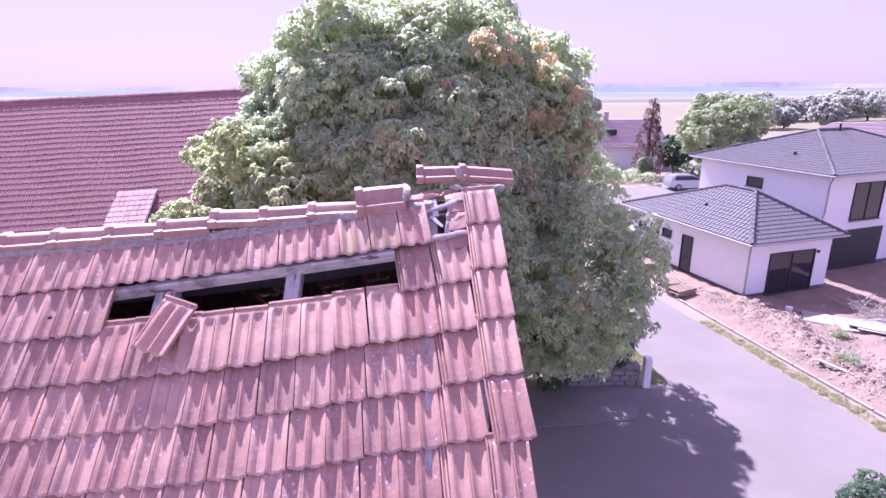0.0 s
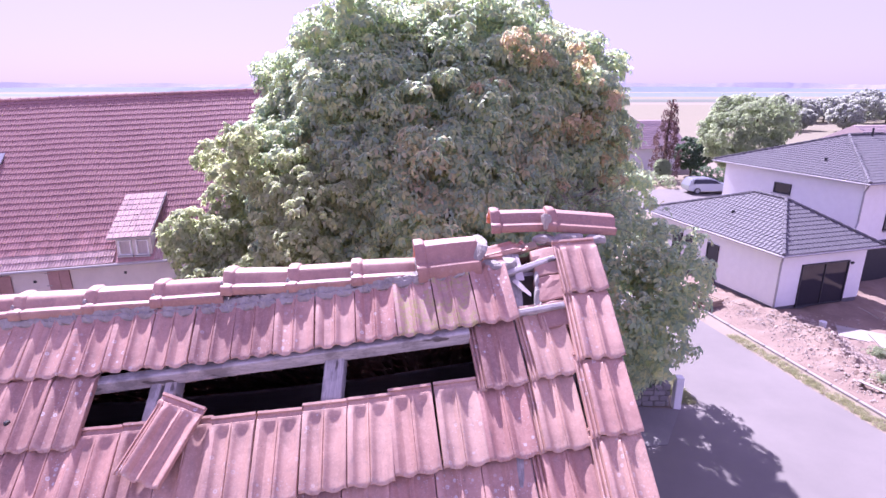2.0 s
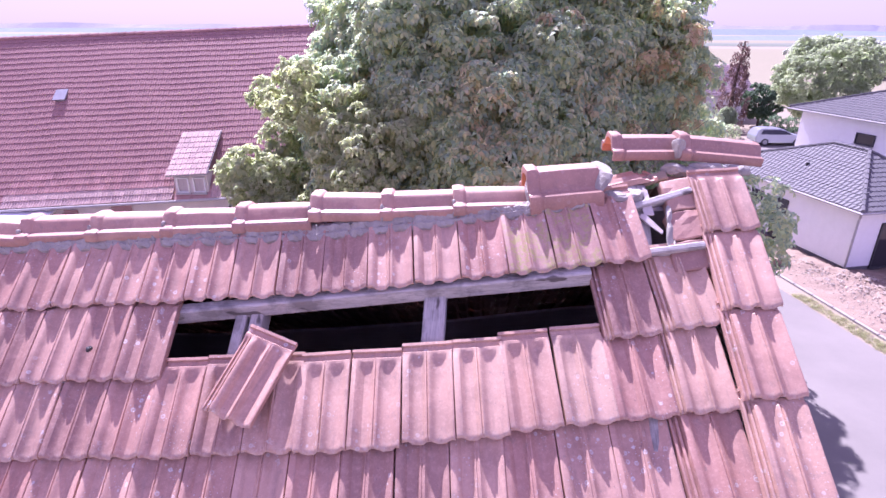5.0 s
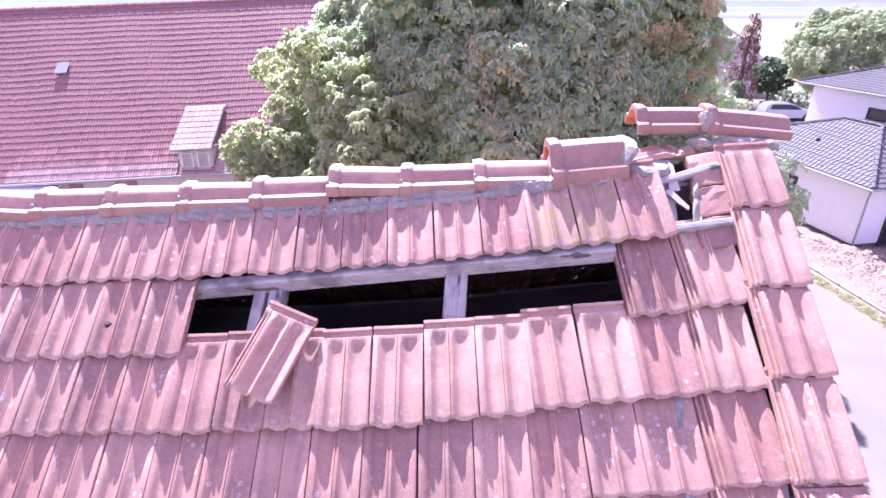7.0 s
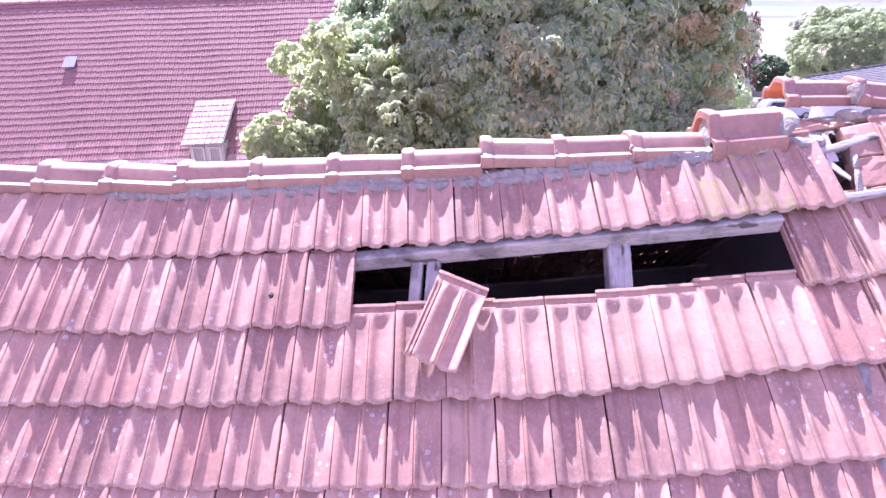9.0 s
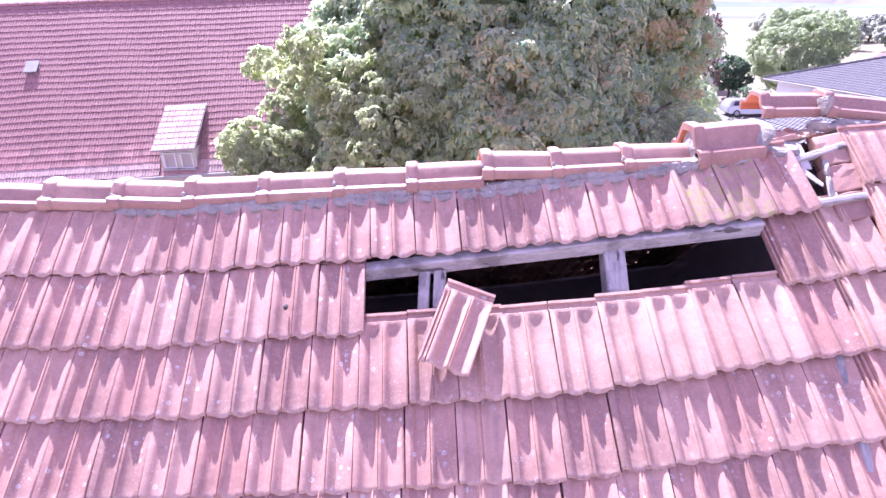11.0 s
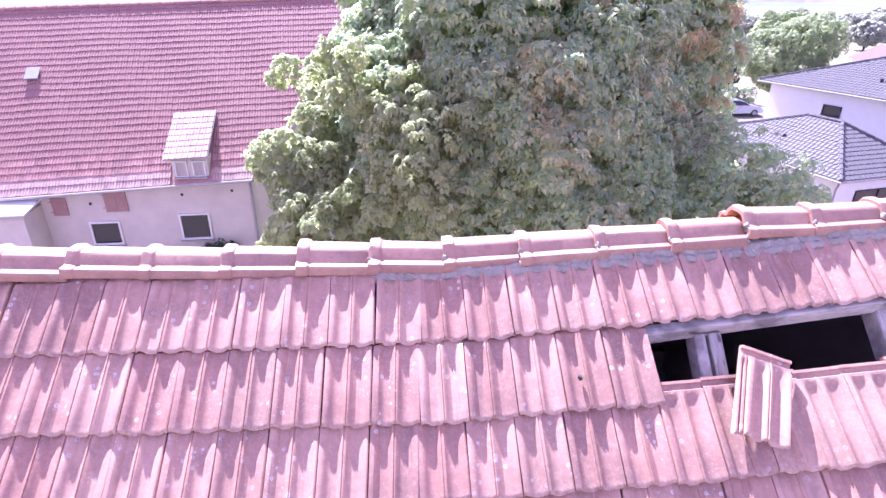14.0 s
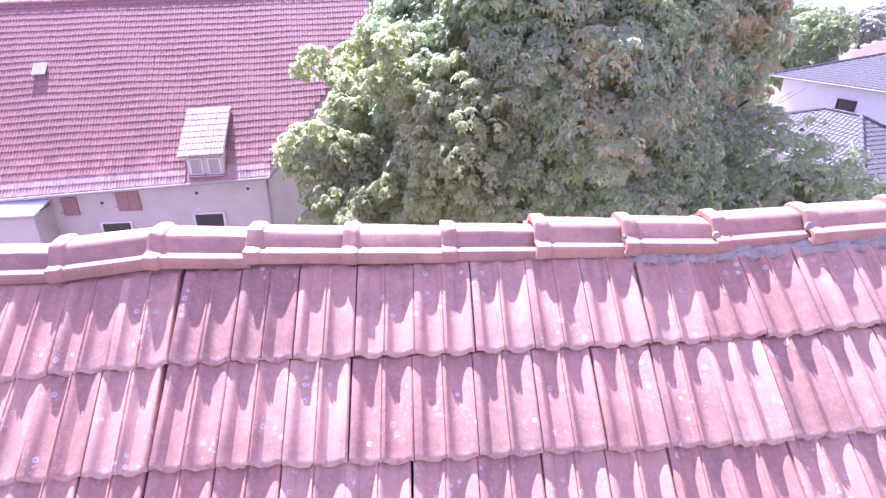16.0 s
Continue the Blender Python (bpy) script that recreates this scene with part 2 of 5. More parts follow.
def ground_material():
    m = Mat("fields", rough=0.97, spec=0.1)
    cells = m.add("ShaderNodeTexVoronoi", Scale=0.006)
    mp = m.add("ShaderNodeMapping")
    mp.inputs["Scale"].default_value = (0.5, 1.5, 1.0)
    m.link(m.co, mp.inputs[0])
    m.link(mp.outputs[0], cells.inputs["Vector"])
    ramp = m.add("ShaderNodeValToRGB")
    cols = [(0.28, 0.235, 0.18), (0.22, 0.205, 0.14), (0.30, 0.24, 0.195), (0.25, 0.225, 0.155)]
    while len(ramp.color_ramp.elements) < 4:
        ramp.color_ramp.elements.new(0.5)
    for i, c in enumerate(cols):
        ramp.color_ramp.elements[i].position, ramp.color_ramp.elements[i].color = i / 3, (*c, 1)
    sep = m.add("ShaderNodeSeparateColor")
    m.link(cells.outputs["Color"], sep.inputs[0])
    m.link(sep.outputs[0], ramp.inputs[0])
    col = m.mix(m.span(m.noise(0.4, 6.0, 0.7), 0.35, 0.7, 0.0, 0.3), ramp.outputs[0], (0.15, 0.16, 0.09))
    return m.done(col, m.noise(8.0), 0.02)


FIELDS = ground_material()


# ---- mesh helpers ----
def mesh_of(name, verts, faces, mat, smooth=False):
    me = bpy.data.meshes.new(name)
    me.from_pydata([tuple(v) for v in verts], [], faces)
    if isinstance(mat, (list, tuple)):
        for x in mat:
            me.materials.append(x)
    elif mat:
        me.materials.append(mat)
    if smooth:
        me.polygons.foreach_set("use_smooth", [True] * len(me.polygons))
        me.set_sharp_from_angle(angle=radians(26))
    me.update()
    return me


def link_part(name, me, parent=None, at=None, label="", kind=""):
    ob = new(name, me)
    if parent is not None:
        ob.parent = parent
    if at is not None:
        ob.matrix_basis = at
    if label:
        ob["label"] = label
    if kind:
        ob["kind"] = kind
    return ob


def part(name, bm, mat, parent=None, at=None, label="", smooth=False):
    me = bpy.data.meshes.new(name)
    bm.normal_update()
    bm.to_mesh(me)
    bm.free()
    me.materials.append(mat)
    if smooth:
        me.polygons.foreach_set("use_smooth", [True] * len(me.polygons))
        me.set_sharp_from_angle(angle=radians(38))
    return link_part(name, me, parent, at, label)


def empty(name, at=None, **tags):
    ob = new(name)
    ob.empty_display_size = 0.2
    if at is not None:
        ob.matrix_basis = at
    return tagged(ob, **tags)


def box(lo, hi, bevel=0.0, jitter=0.0):
    bm = bmesh.new()
    bmesh.ops.create_cube(bm, size=1.0)
    for v in bm.verts:
        for i in range(3):
            v.co[i] = lo[i] if v.co[i] < 0 else hi[i]
        if jitter:
            v.co += Vector([random.uniform(-jitter, jitter) for _ in range(3)])
    if bevel:
        bmesh.ops.bevel(bm, geom=bm.edges[:], offset=bevel, segments=1, affect="EDGES")
    return bm


def beam(a, b, width, height, up=(0, 0, 1), bevel=0.006):
    """A squared timber from a to b."""
    a, b = Vector(a), Vector(b)
    y = (b - a).normalized()
    x = y.cross(Vector(up)).normalized()
    z = x.cross(y)
    bm = box((-width / 2, 0, -height / 2), (width / 2, (b - a).length, height / 2), bevel)
    m = Matrix((x, y, z)).transposed().to_4x4()
    m.translation = a
    bm.transform(m)
    return bm


def prism(outline, lo, hi):
    """An outline in x and y, drawn up from lo to hi."""
    bm = bmesh.new()
    a = [bm.verts.new((x, y, lo)) for x, y in outline]
    b = [bm.verts.new((x, y, hi)) for x, y in outline]
    bm.faces.new(b)
    bm.faces.new(a[::-1])
    n = len(a)
    for i in range(n):
        bm.faces.new((a[i], a[(i + 1) % n], b[(i + 1) % n], b[i]))
    bmesh.ops.recalc_face_normals(bm, faces=bm.faces[:])
    return bm


def tube(points, radius, sides=8, ends=None):
    """A round bar along points; radius may fall to ends."""
    bm = bmesh.new()
    rings = []
    pts = [Vector(p) for p in points]
    for i, p in enumerate(pts):
        d = (pts[min(i + 1, len(pts) - 1)] - pts[max(i - 1, 0)]).normalized()
        x = d.orthogonal().normalized()
        if abs(d.z) < 0.9:
            x = d.cross(Vector((0, 0, 1))).normalized()
        y = d.cross(x)
        r = radius if ends is None else radius + (ends - radius) * i / (len(pts) - 1)
        rings.append([bm.verts.new(p + r * (x * math.cos(k * 2 * math.pi / sides) + y * math.sin(k * 2 * math.pi / sides))) for k in range(sides)])
    for a, b in zip(rings, rings[1:]):
        for k in range(sides):
            bm.faces.new((a[k], a[(k + 1) % sides], b[(k + 1) % sides], b[k]))
    bm.faces.new(rings[0][::-1])
    bm.faces.new(rings[-1])
    bmesh.ops.recalc_face_normals(bm, faces=bm.faces[:])
    return bm


def frame_of(right, up, at):
    """A pose with x along right, y along up (made square) and z off the surface."""
    x = Vector(right).normalized()
    y = (Vector(up) - Vector(up).dot(x) * x).normalized()
    m = Matrix((x, y, x.cross(y))).transposed().to_4x4()
    m.translation = at
    return m


# ---- old house: the roof's shape ----
STEP, COL, HOLE_X = 0.311, 0.2015, -2.02
SLOPE = Vector((0.0, 0.749, 0.663))
LINE_X = (-9.0, -5.3, -4.85, -4.0, -3.0, -2.4, -2.0, -1.4, -1.0, -0.6, 0.0, 0.6)
LINE_Y = (3.26, 3.26, 3.262, 3.275, 3.318, 3.345, 3.368, 3.408, 3.43, 3.455, 3.535, 3.58)
LINE_Z = (8.55, 8.655, 8.705, 8.728, 8.736, 8.783, 8.812, 8.858, 8.905, 8.955, 9.02, 9.07)


def line_at(x, k=1.0):
    """The lower front edge of course k at x."""
    f = max(0.45, 1.0 - 0.1 * (k - 1))
    y, z = np.interp(x, LINE_X, LINE_Y), np.interp(x, LINE_X, LINE_Z)
    y0, z0 = 3.419, 8.881
    p = Vector((x, y0 + f * (y - y0), z0 + f * (z - z0)))
    return p - SLOPE * (STEP * (k - 1) + 0.04 * min(1.0, k - 1))


def ridge_at(x):
    p = line_at(x)
    return Vector((x, p.y + 0.37, p.z + np.interp(x, (-5.5, -5.0, -4.6, -4.0, -3.0), (0.205, 0.232, 0.208, 0.203, 0.185))))


def tile_mesh(name, mat, width=0.207, length=0.395, seed=0, sheer=0.0, flange=False, rim=-0.008):
    """An interlocking clay tile with two troughs: x across, y up the slope, z off the roof."""
    rng = random.Random(seed)
    prof = [(0.000, -0.004), (0.002, 0.009), (0.008, 0.011), (0.020, 0.011), (0.028, 0.007), (0.036, -0.002), (0.044, -0.010), (0.053, -0.013), (0.068, -0.0135), (0.080, -0.011), (0.088, -0.003),
            (0.094, 0.006), (0.099, 0.009), (0.102, 0.004), (0.105, 0.004), (0.108, 0.009), (0.114, 0.007), (0.121, -0.001), (0.129, -0.009), (0.139, -0.0135), (0.156, -0.0135), (0.168, -0.010), (0.181, -0.002),
            (0.192, 0.006), (0.200, 0.010), (0.205, 0.009), (0.207, 0.003)]
    if flange:
        prof = [(-0.037, -0.026), (-0.035, -0.010), (-0.028, -0.008), (-0.025, -0.020), (-0.019, -0.020), (-0.016, -0.006), (-0.008, -0.004), (-0.005, -0.014)] + prof
    prof = [(x * width / 0.207, z * 0.88) for x, z in prof]
    stations = [(0.0, -0.011, 0.8), (0.003, -0.006, 0.88), (0.008, -0.002, 0.96), (0.016, 0.0, 1.0), (length * 0.5, 0.0, 1.0), (length - 0.085, 0.0, 1.0), (length - 0.070, 0.0, 0.8),
                (length - 0.052, rim, 0.15), (length - 0.040, rim, 0.1), (length - 0.034, rim - 0.010, 0.1), (length - 0.016, rim - 0.010, 0.1), (length - 0.012, rim + 0.002, 0.05), (length, rim + 0.002, 0.05)]
    verts, faces = [], []
    w = [rng.uniform(-0.0010, 0.0010) for _ in prof]
    chips = [rng.uniform(0, 0.004) * (rng.random() < 0.5) for _ in prof]
    for y, dz, s in stations:
        for (x, z), e, chip in zip(prof, w, chips):
            nose = (0.007 * max(0.0, min(1.0, (0.004 - z) / 0.014)) - chip) * max(0.0, 1.0 - y / 0.02)
            verts.append((x + sheer * y, y - nose, z * s + dz + e))
    n, m = len(prof), len(stations)
    for j in range(m - 1):
        for i in range(n - 1):
            a = j * n + i
            faces.append((a, a + 1, a + n + 1, a + n))
    base = len(verts)
    for x, z in prof:
        verts.append((x, 0.004, min(z, 0.004) - 0.018))
    for x, z in prof:
        verts.append((x + sheer * length, length, -0.022))
    for i in range(n - 1):
        faces.append((base + i, base + i + 1, i + 1, i))
        faces.append((base + i + 1, base + i, base + n + i, base + n + i + 1))
        top = (m - 1) * n + i
        faces.append((top, top + 1, base + n + i + 1, base + n + i))
    for i in (0, n - 1):
        col = [j * n + i for j in range(m)]
        ring = col + [base + n + i, base + i]
        faces.append(ring if i else ring[::-1])
    return mesh_of(name, verts, faces, mat, smooth=True)


old_house = empty("old_house", label="old house with a damaged red clay tile roof", category="house")
roof = link_part("roof", None, old_house)

TILES = [tile_mesh("tile", CLAY, seed=i, width=0.1996) for i in range(7)]
HOLE_TILE = tile_mesh("tile", CLAY, width=0.1996, seed=61, flange=True)
HEAD_TILE = tile_mesh("tile", CLAY, width=0.1996, seed=62, rim=0.003)
TILES_MOSS = [tile_mesh("tile", CLAY_MOSS, width=0.1996, seed=8)]
TILES_PALE = [tile_mesh("tile", CLAY_PALE, width=0.2045, seed=9, rim=0.004), tile_mesh("tile", CLAY_PALE, width=0.2045, seed=10, rim=0.003)]
WIDER = [tile_mesh("tile", CLAY, seed=i, width=0.2045) for i in (11, 12)]
EDGE_TILE = tile_mesh("tile", CLAY, seed=13, width=0.225)
LEFT_COLS, TILE_ROWS = 22, 8
rng = random.Random(4)


def course_frame(x, k, drop=4.4):
    """The pose of a tile whose lower left corner is at x in course k."""
    p, q = line_at(x, k), line_at(x + COL, k)
    up = Matrix.Rotation(radians(-drop), 4, "X") @ SLOPE
    return frame_of(q - p, up, p)


def lay(x, k, mesh, turn=0.0, lift=0.0, slide=0.0, name="tile"):
    # towards the gable the courses below the hole sag and have spread apart
    sag = max(0.0, min(1.0, (x + 1.3) / 0.9)) if k > 1 else 0.0
    m = course_frame(x + 0.025 * sag, k)
    lift -= 0.026 * sag
    slide += 0.053 * sag
    m = m @ Matrix.Translation((0, slide, lift)) @ pose(0, 0, 0, rng.uniform(-0.5, 0.5), rng.uniform(-0.8, 0.8), turn + rng.uniform(-0.5, 0.5))
    return link_part(name, mesh, roof, m)


for k in range(1, TILE_ROWS + 1):
    for n in range(-9, LEFT_COLS + 1):
        x = HOLE_X - COL * n
        if k == 2 and -8 <= n <= 0:
            continue
        mesh = rng.choice(TILES)
        if k == 1 and n in (-7, -8):
            mesh = TILES_MOSS[0]
        elif k == 3 and -8 <= n <= -2:
            mesh = rng.choice(TILES_PALE)
        elif k == 3 and n in (-1, 0):
            mesh = HEAD_TILE
        elif k == 2 and n == -9:
            mesh = HOLE_TILE
        elif k > 2 and n == -9:
            mesh = EDGE_TILE
        elif k > 3 and n < -3:
            mesh = WIDER[k % 2]
        lay(x + rng.uniform(-0.002, 0.002), k, mesh, lift=-0.016 if k > 3 else -0.007 if k == 3 and n > 0 else 0.0, slide=rng.uniform(-0.005, 0.005))
WIDE = [tile_mesh("tile", CLAY, width=0.222, seed=51, flange=True), tile_mesh("tile", CLAY_PALE, width=0.205, seed=52, flange=True)]
# the last column before the verge, a little apart, open beside the ridge
for k, dx, turn in ((2, 0.04, 4.0), (3, 0.04, 0.8), (4, 0.06, 3.5), (5, 0.05, 2.0), (6, 0.06, 2.0), (7, 0.065, 2.0), (8, 0.07, 2.0)):
    lay(dx, k, WIDE[k < 4], turn, 0.004, 0.01)
# the verge: its own column, laid on top and slipped aside
VERGE = [tile_mesh("verge_tile", CLAY if i else CLAY_PALE, width=0.195, length=0.40, seed=21 + i, flange=True) for i in range(3)]
FIRST_VERGE = tile_mesh("verge_tile", CLAY, width=0.195, length=0.33, seed=29, flange=True)
for i in range(16):
    x, y, z = 0.262 + 0.017 * i, 3.636 - 0.271 * i, 9.117 - 0.232 * i
    m = frame_of((1, 0.0, 0.03), Matrix.Rotation(radians(-4.0), 4, "X") @ SLOPE, (x, y, z)) @ pose(0, 0, 0, 0, 0, (4, 2.5, 3.5, 3, 2, 3, 3, 2, 3)[i % 9])
    if i in (4, 5):
        m = m @ pose(0.018 if i == 4 else -0.03, -0.02 if i == 4 else 0.0, 0.004, 0, 0, 3.0 if i == 4 else -1.5)
    link_part("verge_tile", VERGE[i % 3] if i else FIRST_VERGE, roof, m)


# ---- old house: ridge ----
def ridge_mesh(name, mat, length=0.365, width=0.115, height=0.105, collar=1.095, seed=0):
    """A ridge tile along x with a collar at its left end: y across, z up, hollow below."""
    half = [(1.0, 0.0), (1.03, 0.08), (1.04, 0.33), (1.0, 0.42), (0.92, 0.46), (0.74, 0.47), (0.68, 0.50), (0.63, 0.56), (0.46, 0.86), (0.38, 0.95), (0.26, 0.99), (0.0, 1.0)]
    outer = [(-a * width, b * height) for a, b in half] + [(a * width, b * height) for a, b in half[-2::-1]]
    up = collar - 1
    sts = [(x, 1 + f * up, 0.0) for x, f in ((0.0, 0.7), (0.003, 0.95), (0.012, 1.05), (0.026, 1.08), (0.040, 1.03), (0.048, 0.9), (0.054, 0.55), (0.059, 0.0))]
    sts += [(length * 0.55, 0.99, 0.0), (length - 0.006, 0.965, 0.0), (length, 0.94, 0.0)]
    verts, faces = [], []
    n = len(outer)
    rr = random.Random(seed + 70)
    for x, s, _ in sts:
        verts += [(x + rr.uniform(-0.0015, 0.0015), y * s + rr.uniform(-0.001, 0.001), z * s + (s - 1) * 0.01 + rr.uniform(-0.0012, 0.0012)) for y, z in outer]
    for j in range(len(sts) - 1):
        for i in range(n - 1):
            a = j * n + i
            faces.append((a, a + n, a + n + 1, a + 1))
    base = len(verts)
    for x, s, _ in (sts[0], sts[-1]):
        verts += [(x, y * s * 0.86, z * s * 0.84 - 0.001) for y, z in outer]
    for i in range(n - 1):
        faces.append((base + i, base + i + 1, base + n + i + 1, base + n + i))
        faces.append((i, i + 1, base + i + 1, base + i))
        e = (len(sts) - 1) * n + i
        faces.append((e + 1, e, base + n + i, base + n + i + 1))
    me = mesh_of(name, verts, faces, [mat, CLAY_INNER], smooth=True)
    for f in me.polygons:
        if min(f.vertices) >= base:
            f.material_index = 1
    return me


RIDGES = [ridge_mesh("ridge_tile", RIDGE_CLAY, seed=i, width=0.108 + 0.003 * i, height=0.098 + 0.004 * (i % 3)) for i in range(5)]
BIG_RIDGE = ridge_mesh("ridge_tile", RIDGE_CLAY, length=0.335, width=0.13, height=0.178, collar=1.07)
RIDGE_X = [-0.535, -0.875, -1.20, -1.535, -1.885, -2.232, -2.588, -2.938, -3.28, -3.61, -3.95, -4.30]
RIDGE_X += [-4.30 - 0.345 * i for i in range(1, 14)]
RIDGE_LIFT = [-0.012, 0.012, 0.024, 0.052, 0.014, 0.018, 0.02, 0.022, 0.016, 0.01, 0.0, 0.0]
for k, x in enumerate(RIDGE_X):
    x1 = RIDGE_X[k - 1] if k else -0.22
    a, b = ridge_at(x), ridge_at(x1)
    up = RIDGE_LIFT[k] if k < 12 else 0.0
    a.z += up + rng.uniform(-0.003, 0.003)
    b.z += min(up, RIDGE_LIFT[k - 1] if 0 < k < 12 else 0.0) - 0.006
    m = frame_of(b - a, (0, 1, 0), a + Vector((0, rng.uniform(-0.008, 0.008), 0)))
    m = m @ pose(0, 0, 0, rng.uniform(-4, 4), 0, rng.uniform(-1.6, 1.6))
    link_part("ridge_tile", BIG_RIDGE if k == 0 else RIDGES[(k * 3) % 5], roof, m)


def rough_strip(points, size, seed, sides=7):
    """A lumpy bed of mortar along points."""
    bm = tube(points, size, sides)
    rr = random.Random(seed)
    for v in bm.verts:
        v.co += Vector((rr.uniform(-1, 1), rr.uniform(-1, 1), rr.uniform(-1, 1))) * size * 0.2
    return bm


for i in range(15):
    x0, x1 = -3.26 + i * 0.2, -3.26 + i * 0.2 + 0.205
    for low, size in ((0.0, 0.03), (-0.026, 0.026)):
        pts = []
        for j in range(14):
            x = x0 + (x1 - x0) * j / 13
            r = ridge_at(x)
            wave = noise.noise(Vector((x * 9, 2, 5))) + 0.6 * noise.noise(Vector((x * 31, 7, 1)))
            deep = np.interp(x, (-3.0, -2.2, -1.6, -0.8, -0.4), (0.35, 0.7, 1.0, 0.8, 0.4))
            pts.append(r + Vector((0, -0.098 + 1.1 * low * deep, 0.006 + low * deep + 0.012 * wave)))
        part("mortar", rough_strip(pts, size, i), MORTAR, roof)


def chunk(at, size, seed, cuts=9, turn=(0, 0, 0)):
    """A broken piece with flat, uneven faces."""
    rr = random.Random(seed)
    bm = bmesh.new()
    bmesh.ops.create_icosphere(bm, subdivisions=3, radius=1.0)
    planes = []
    for _ in range(cuts):
        n = Vector((rr.gauss(0, 1), rr.gauss(0, 1), rr.gauss(0, 1))).normalized()
        planes.append((n, rr.uniform(0.5, 0.8)))
    for v in bm.verts:
        f = 1.0
        for n, d in planes:
            c = n.dot(v.co)
            if c * f > d:
                f = d / c
        f *= 1 + 0.05 * noise.noise(v.co * 5 + Vector((seed, 0, 0))) + 0.03 * noise.noise(v.co * 12)
        v.co *= f
    bm.transform(Matrix.Translation(at) @ pose(0, 0, 0, *turn) @ Matrix.Diagonal((*size, 1.0)))
    return bm


def lump(at, size, seed, squash=(1, 1, 1)):
    bm = bmesh.new()
    bmesh.ops.create_icosphere(bm, subdivisions=3, radius=1.0)
    for v in bm.verts:
        f = 0.75 + 0.36 * noise.noise(v.co * 1.4 + Vector((seed * 7.3, seed, 0))) + 0.13 * noise.noise(v.co * 4.5 + Vector((seed, 3, 1))) + 0.05 * noise.noise(v.co * 11.0)
        v.co = Vector([v.co[i] * size * f * squash[i] for i in range(3)]) + Vector(at)
    return bm


end = ridge_at(-0.22)
part("mortar_lump", chunk(end + Vector((0.02, -0.01, 0.08)), (0.062, 0.115, 0.12), 5, 12, (0, 14, 8)), MORTAR, roof, label="broken lime mortar plug in an open ridge end")
big = ridge_at(-0.535)
part("mortar_lump", chunk(big + Vector((0.012, 0.0, 0.075)), (0.03, 0.105, 0.095), 7, 12), MORTAR, roof)
part("mortar_lump", chunk(end + Vector((0.135, -0.035, 0.012)), (0.12, 0.075, 0.05), 8, 10, (10, -6, 12)), MORTAR, roof)

for k in range(1, 9):
    p = ridge_at(RIDGE_X[k]) + Vector((0.008, 0, RIDGE_LIFT[k]))
    part("mortar_crumb", chunk(p + Vector((0, -0.085, 0.055)), (0.012, 0.016, 0.02), 60 + k, 7), MORTAR, roof)
    part("mortar_crumb", chunk(p + Vector((0.004, -0.112, 0.012)), (0.014, 0.014, 0.018), 80 + k, 7), MORTAR, roof)

# two ridge tiles that have come loose and lie high over the verge
LOOSE_RIDGE = ridge_mesh("loose_ridge", RIDGE_CLAY, length=0.40, width=0.105, height=0.1, collar=1.14)
for x, z, length_turn in ((-0.125, 9.325, -1.0), (0.185, 9.335, 4.5)):
    ob = tagged(new("loose_ridge_tile", LOOSE_RIDGE), "loose red clay ridge tile lying across the roof verge", "ridge tile", "loose ridge tiles")
    ob.matrix_basis = pose(x, 4.11, z, 2, length_turn, 3)
for i, (x, y, z, size) in enumerate(((0.19, 4.0, 9.285, (0.08, 0.05, 0.035)), (0.32, 4.0, 9.295, (0.09, 0.045, 0.035)), (0.46, 4.0, 9.285, (0.08, 0.045, 0.035)),
                                     (0.185, 4.02, 9.385, (0.032, 0.055, 0.07)), (0.235, 3.985, 9.28, (0.07, 0.04, 0.03)))):
    part("mortar_lump", chunk((x, y, z), size, 15 + i), MORTAR, roof)

# ---- old house: battens, rafters, attic ----
for a, b in (((-2.14, 3.390, 8.712), (-0.26, 3.531, 8.926)),):
    part("batten", beam(a, b, 0.055, 0.078, up=(0, -0.35, 0.94)), BATTEN_WOOD, roof, label="grey weathered roof batten")
part("batten", beam((-0.10, 3.785, 9.135), (0.21, 3.835, 9.225), 0.03, 0.055, up=(0, -0.66, 0.75)), BATTEN_WOOD, roof, label="grey weathered roof batten")
part("batten", beam((-0.06, 3.595, 9.0), (0.225, 3.615, 9.045), 0.03, 0.055, up=(0, -0.66, 0.75)), BATTEN_WOOD, roof, label="grey weathered roof batten")
for x, w in ((-1.785, 0.05), (-1.715, 0.055), (-0.925, 0.095), (-2.9, 0.09), (-3.9, 0.09), (-4.9, 0.09), (-0.02, 0.09)):
    p = line_at(x, 1.0)
    top, low = p + SLOPE * 0.42 + Vector((0, 0.09, -0.10)), p - SLOPE * 5.6 + Vector((0, 0.09, -0.10))
    part("rafter", beam(low, top, w, 0.10, up=(0, -0.66, 0.75)), RAFTER_WOOD if x > -2.2 else ATTIC_WOOD, roof, label="grey weathered rafter")
# broken tiles and mortar seen in the gap beside the ridge
SHARD = tile_mesh("broken_tile", CLAY, seed=31, width=0.18, length=0.27)
for x, y, z, rx, ry, rz in ((-0.20, 4.06, 9.20, 14, -4, -86),):
    link_part("broken_tile", SHARD, roof, pose(x, y, z, rx, ry, rz), "broken red clay tile")
part("lath", beam((-0.17, 3.93, 9.165), (0.13, 3.96, 9.27), 0.05, 0.022, up=(0, -0.6, 0.8)), RAW_WOOD, roof, label="brown split lath under the loose ridge tiles")
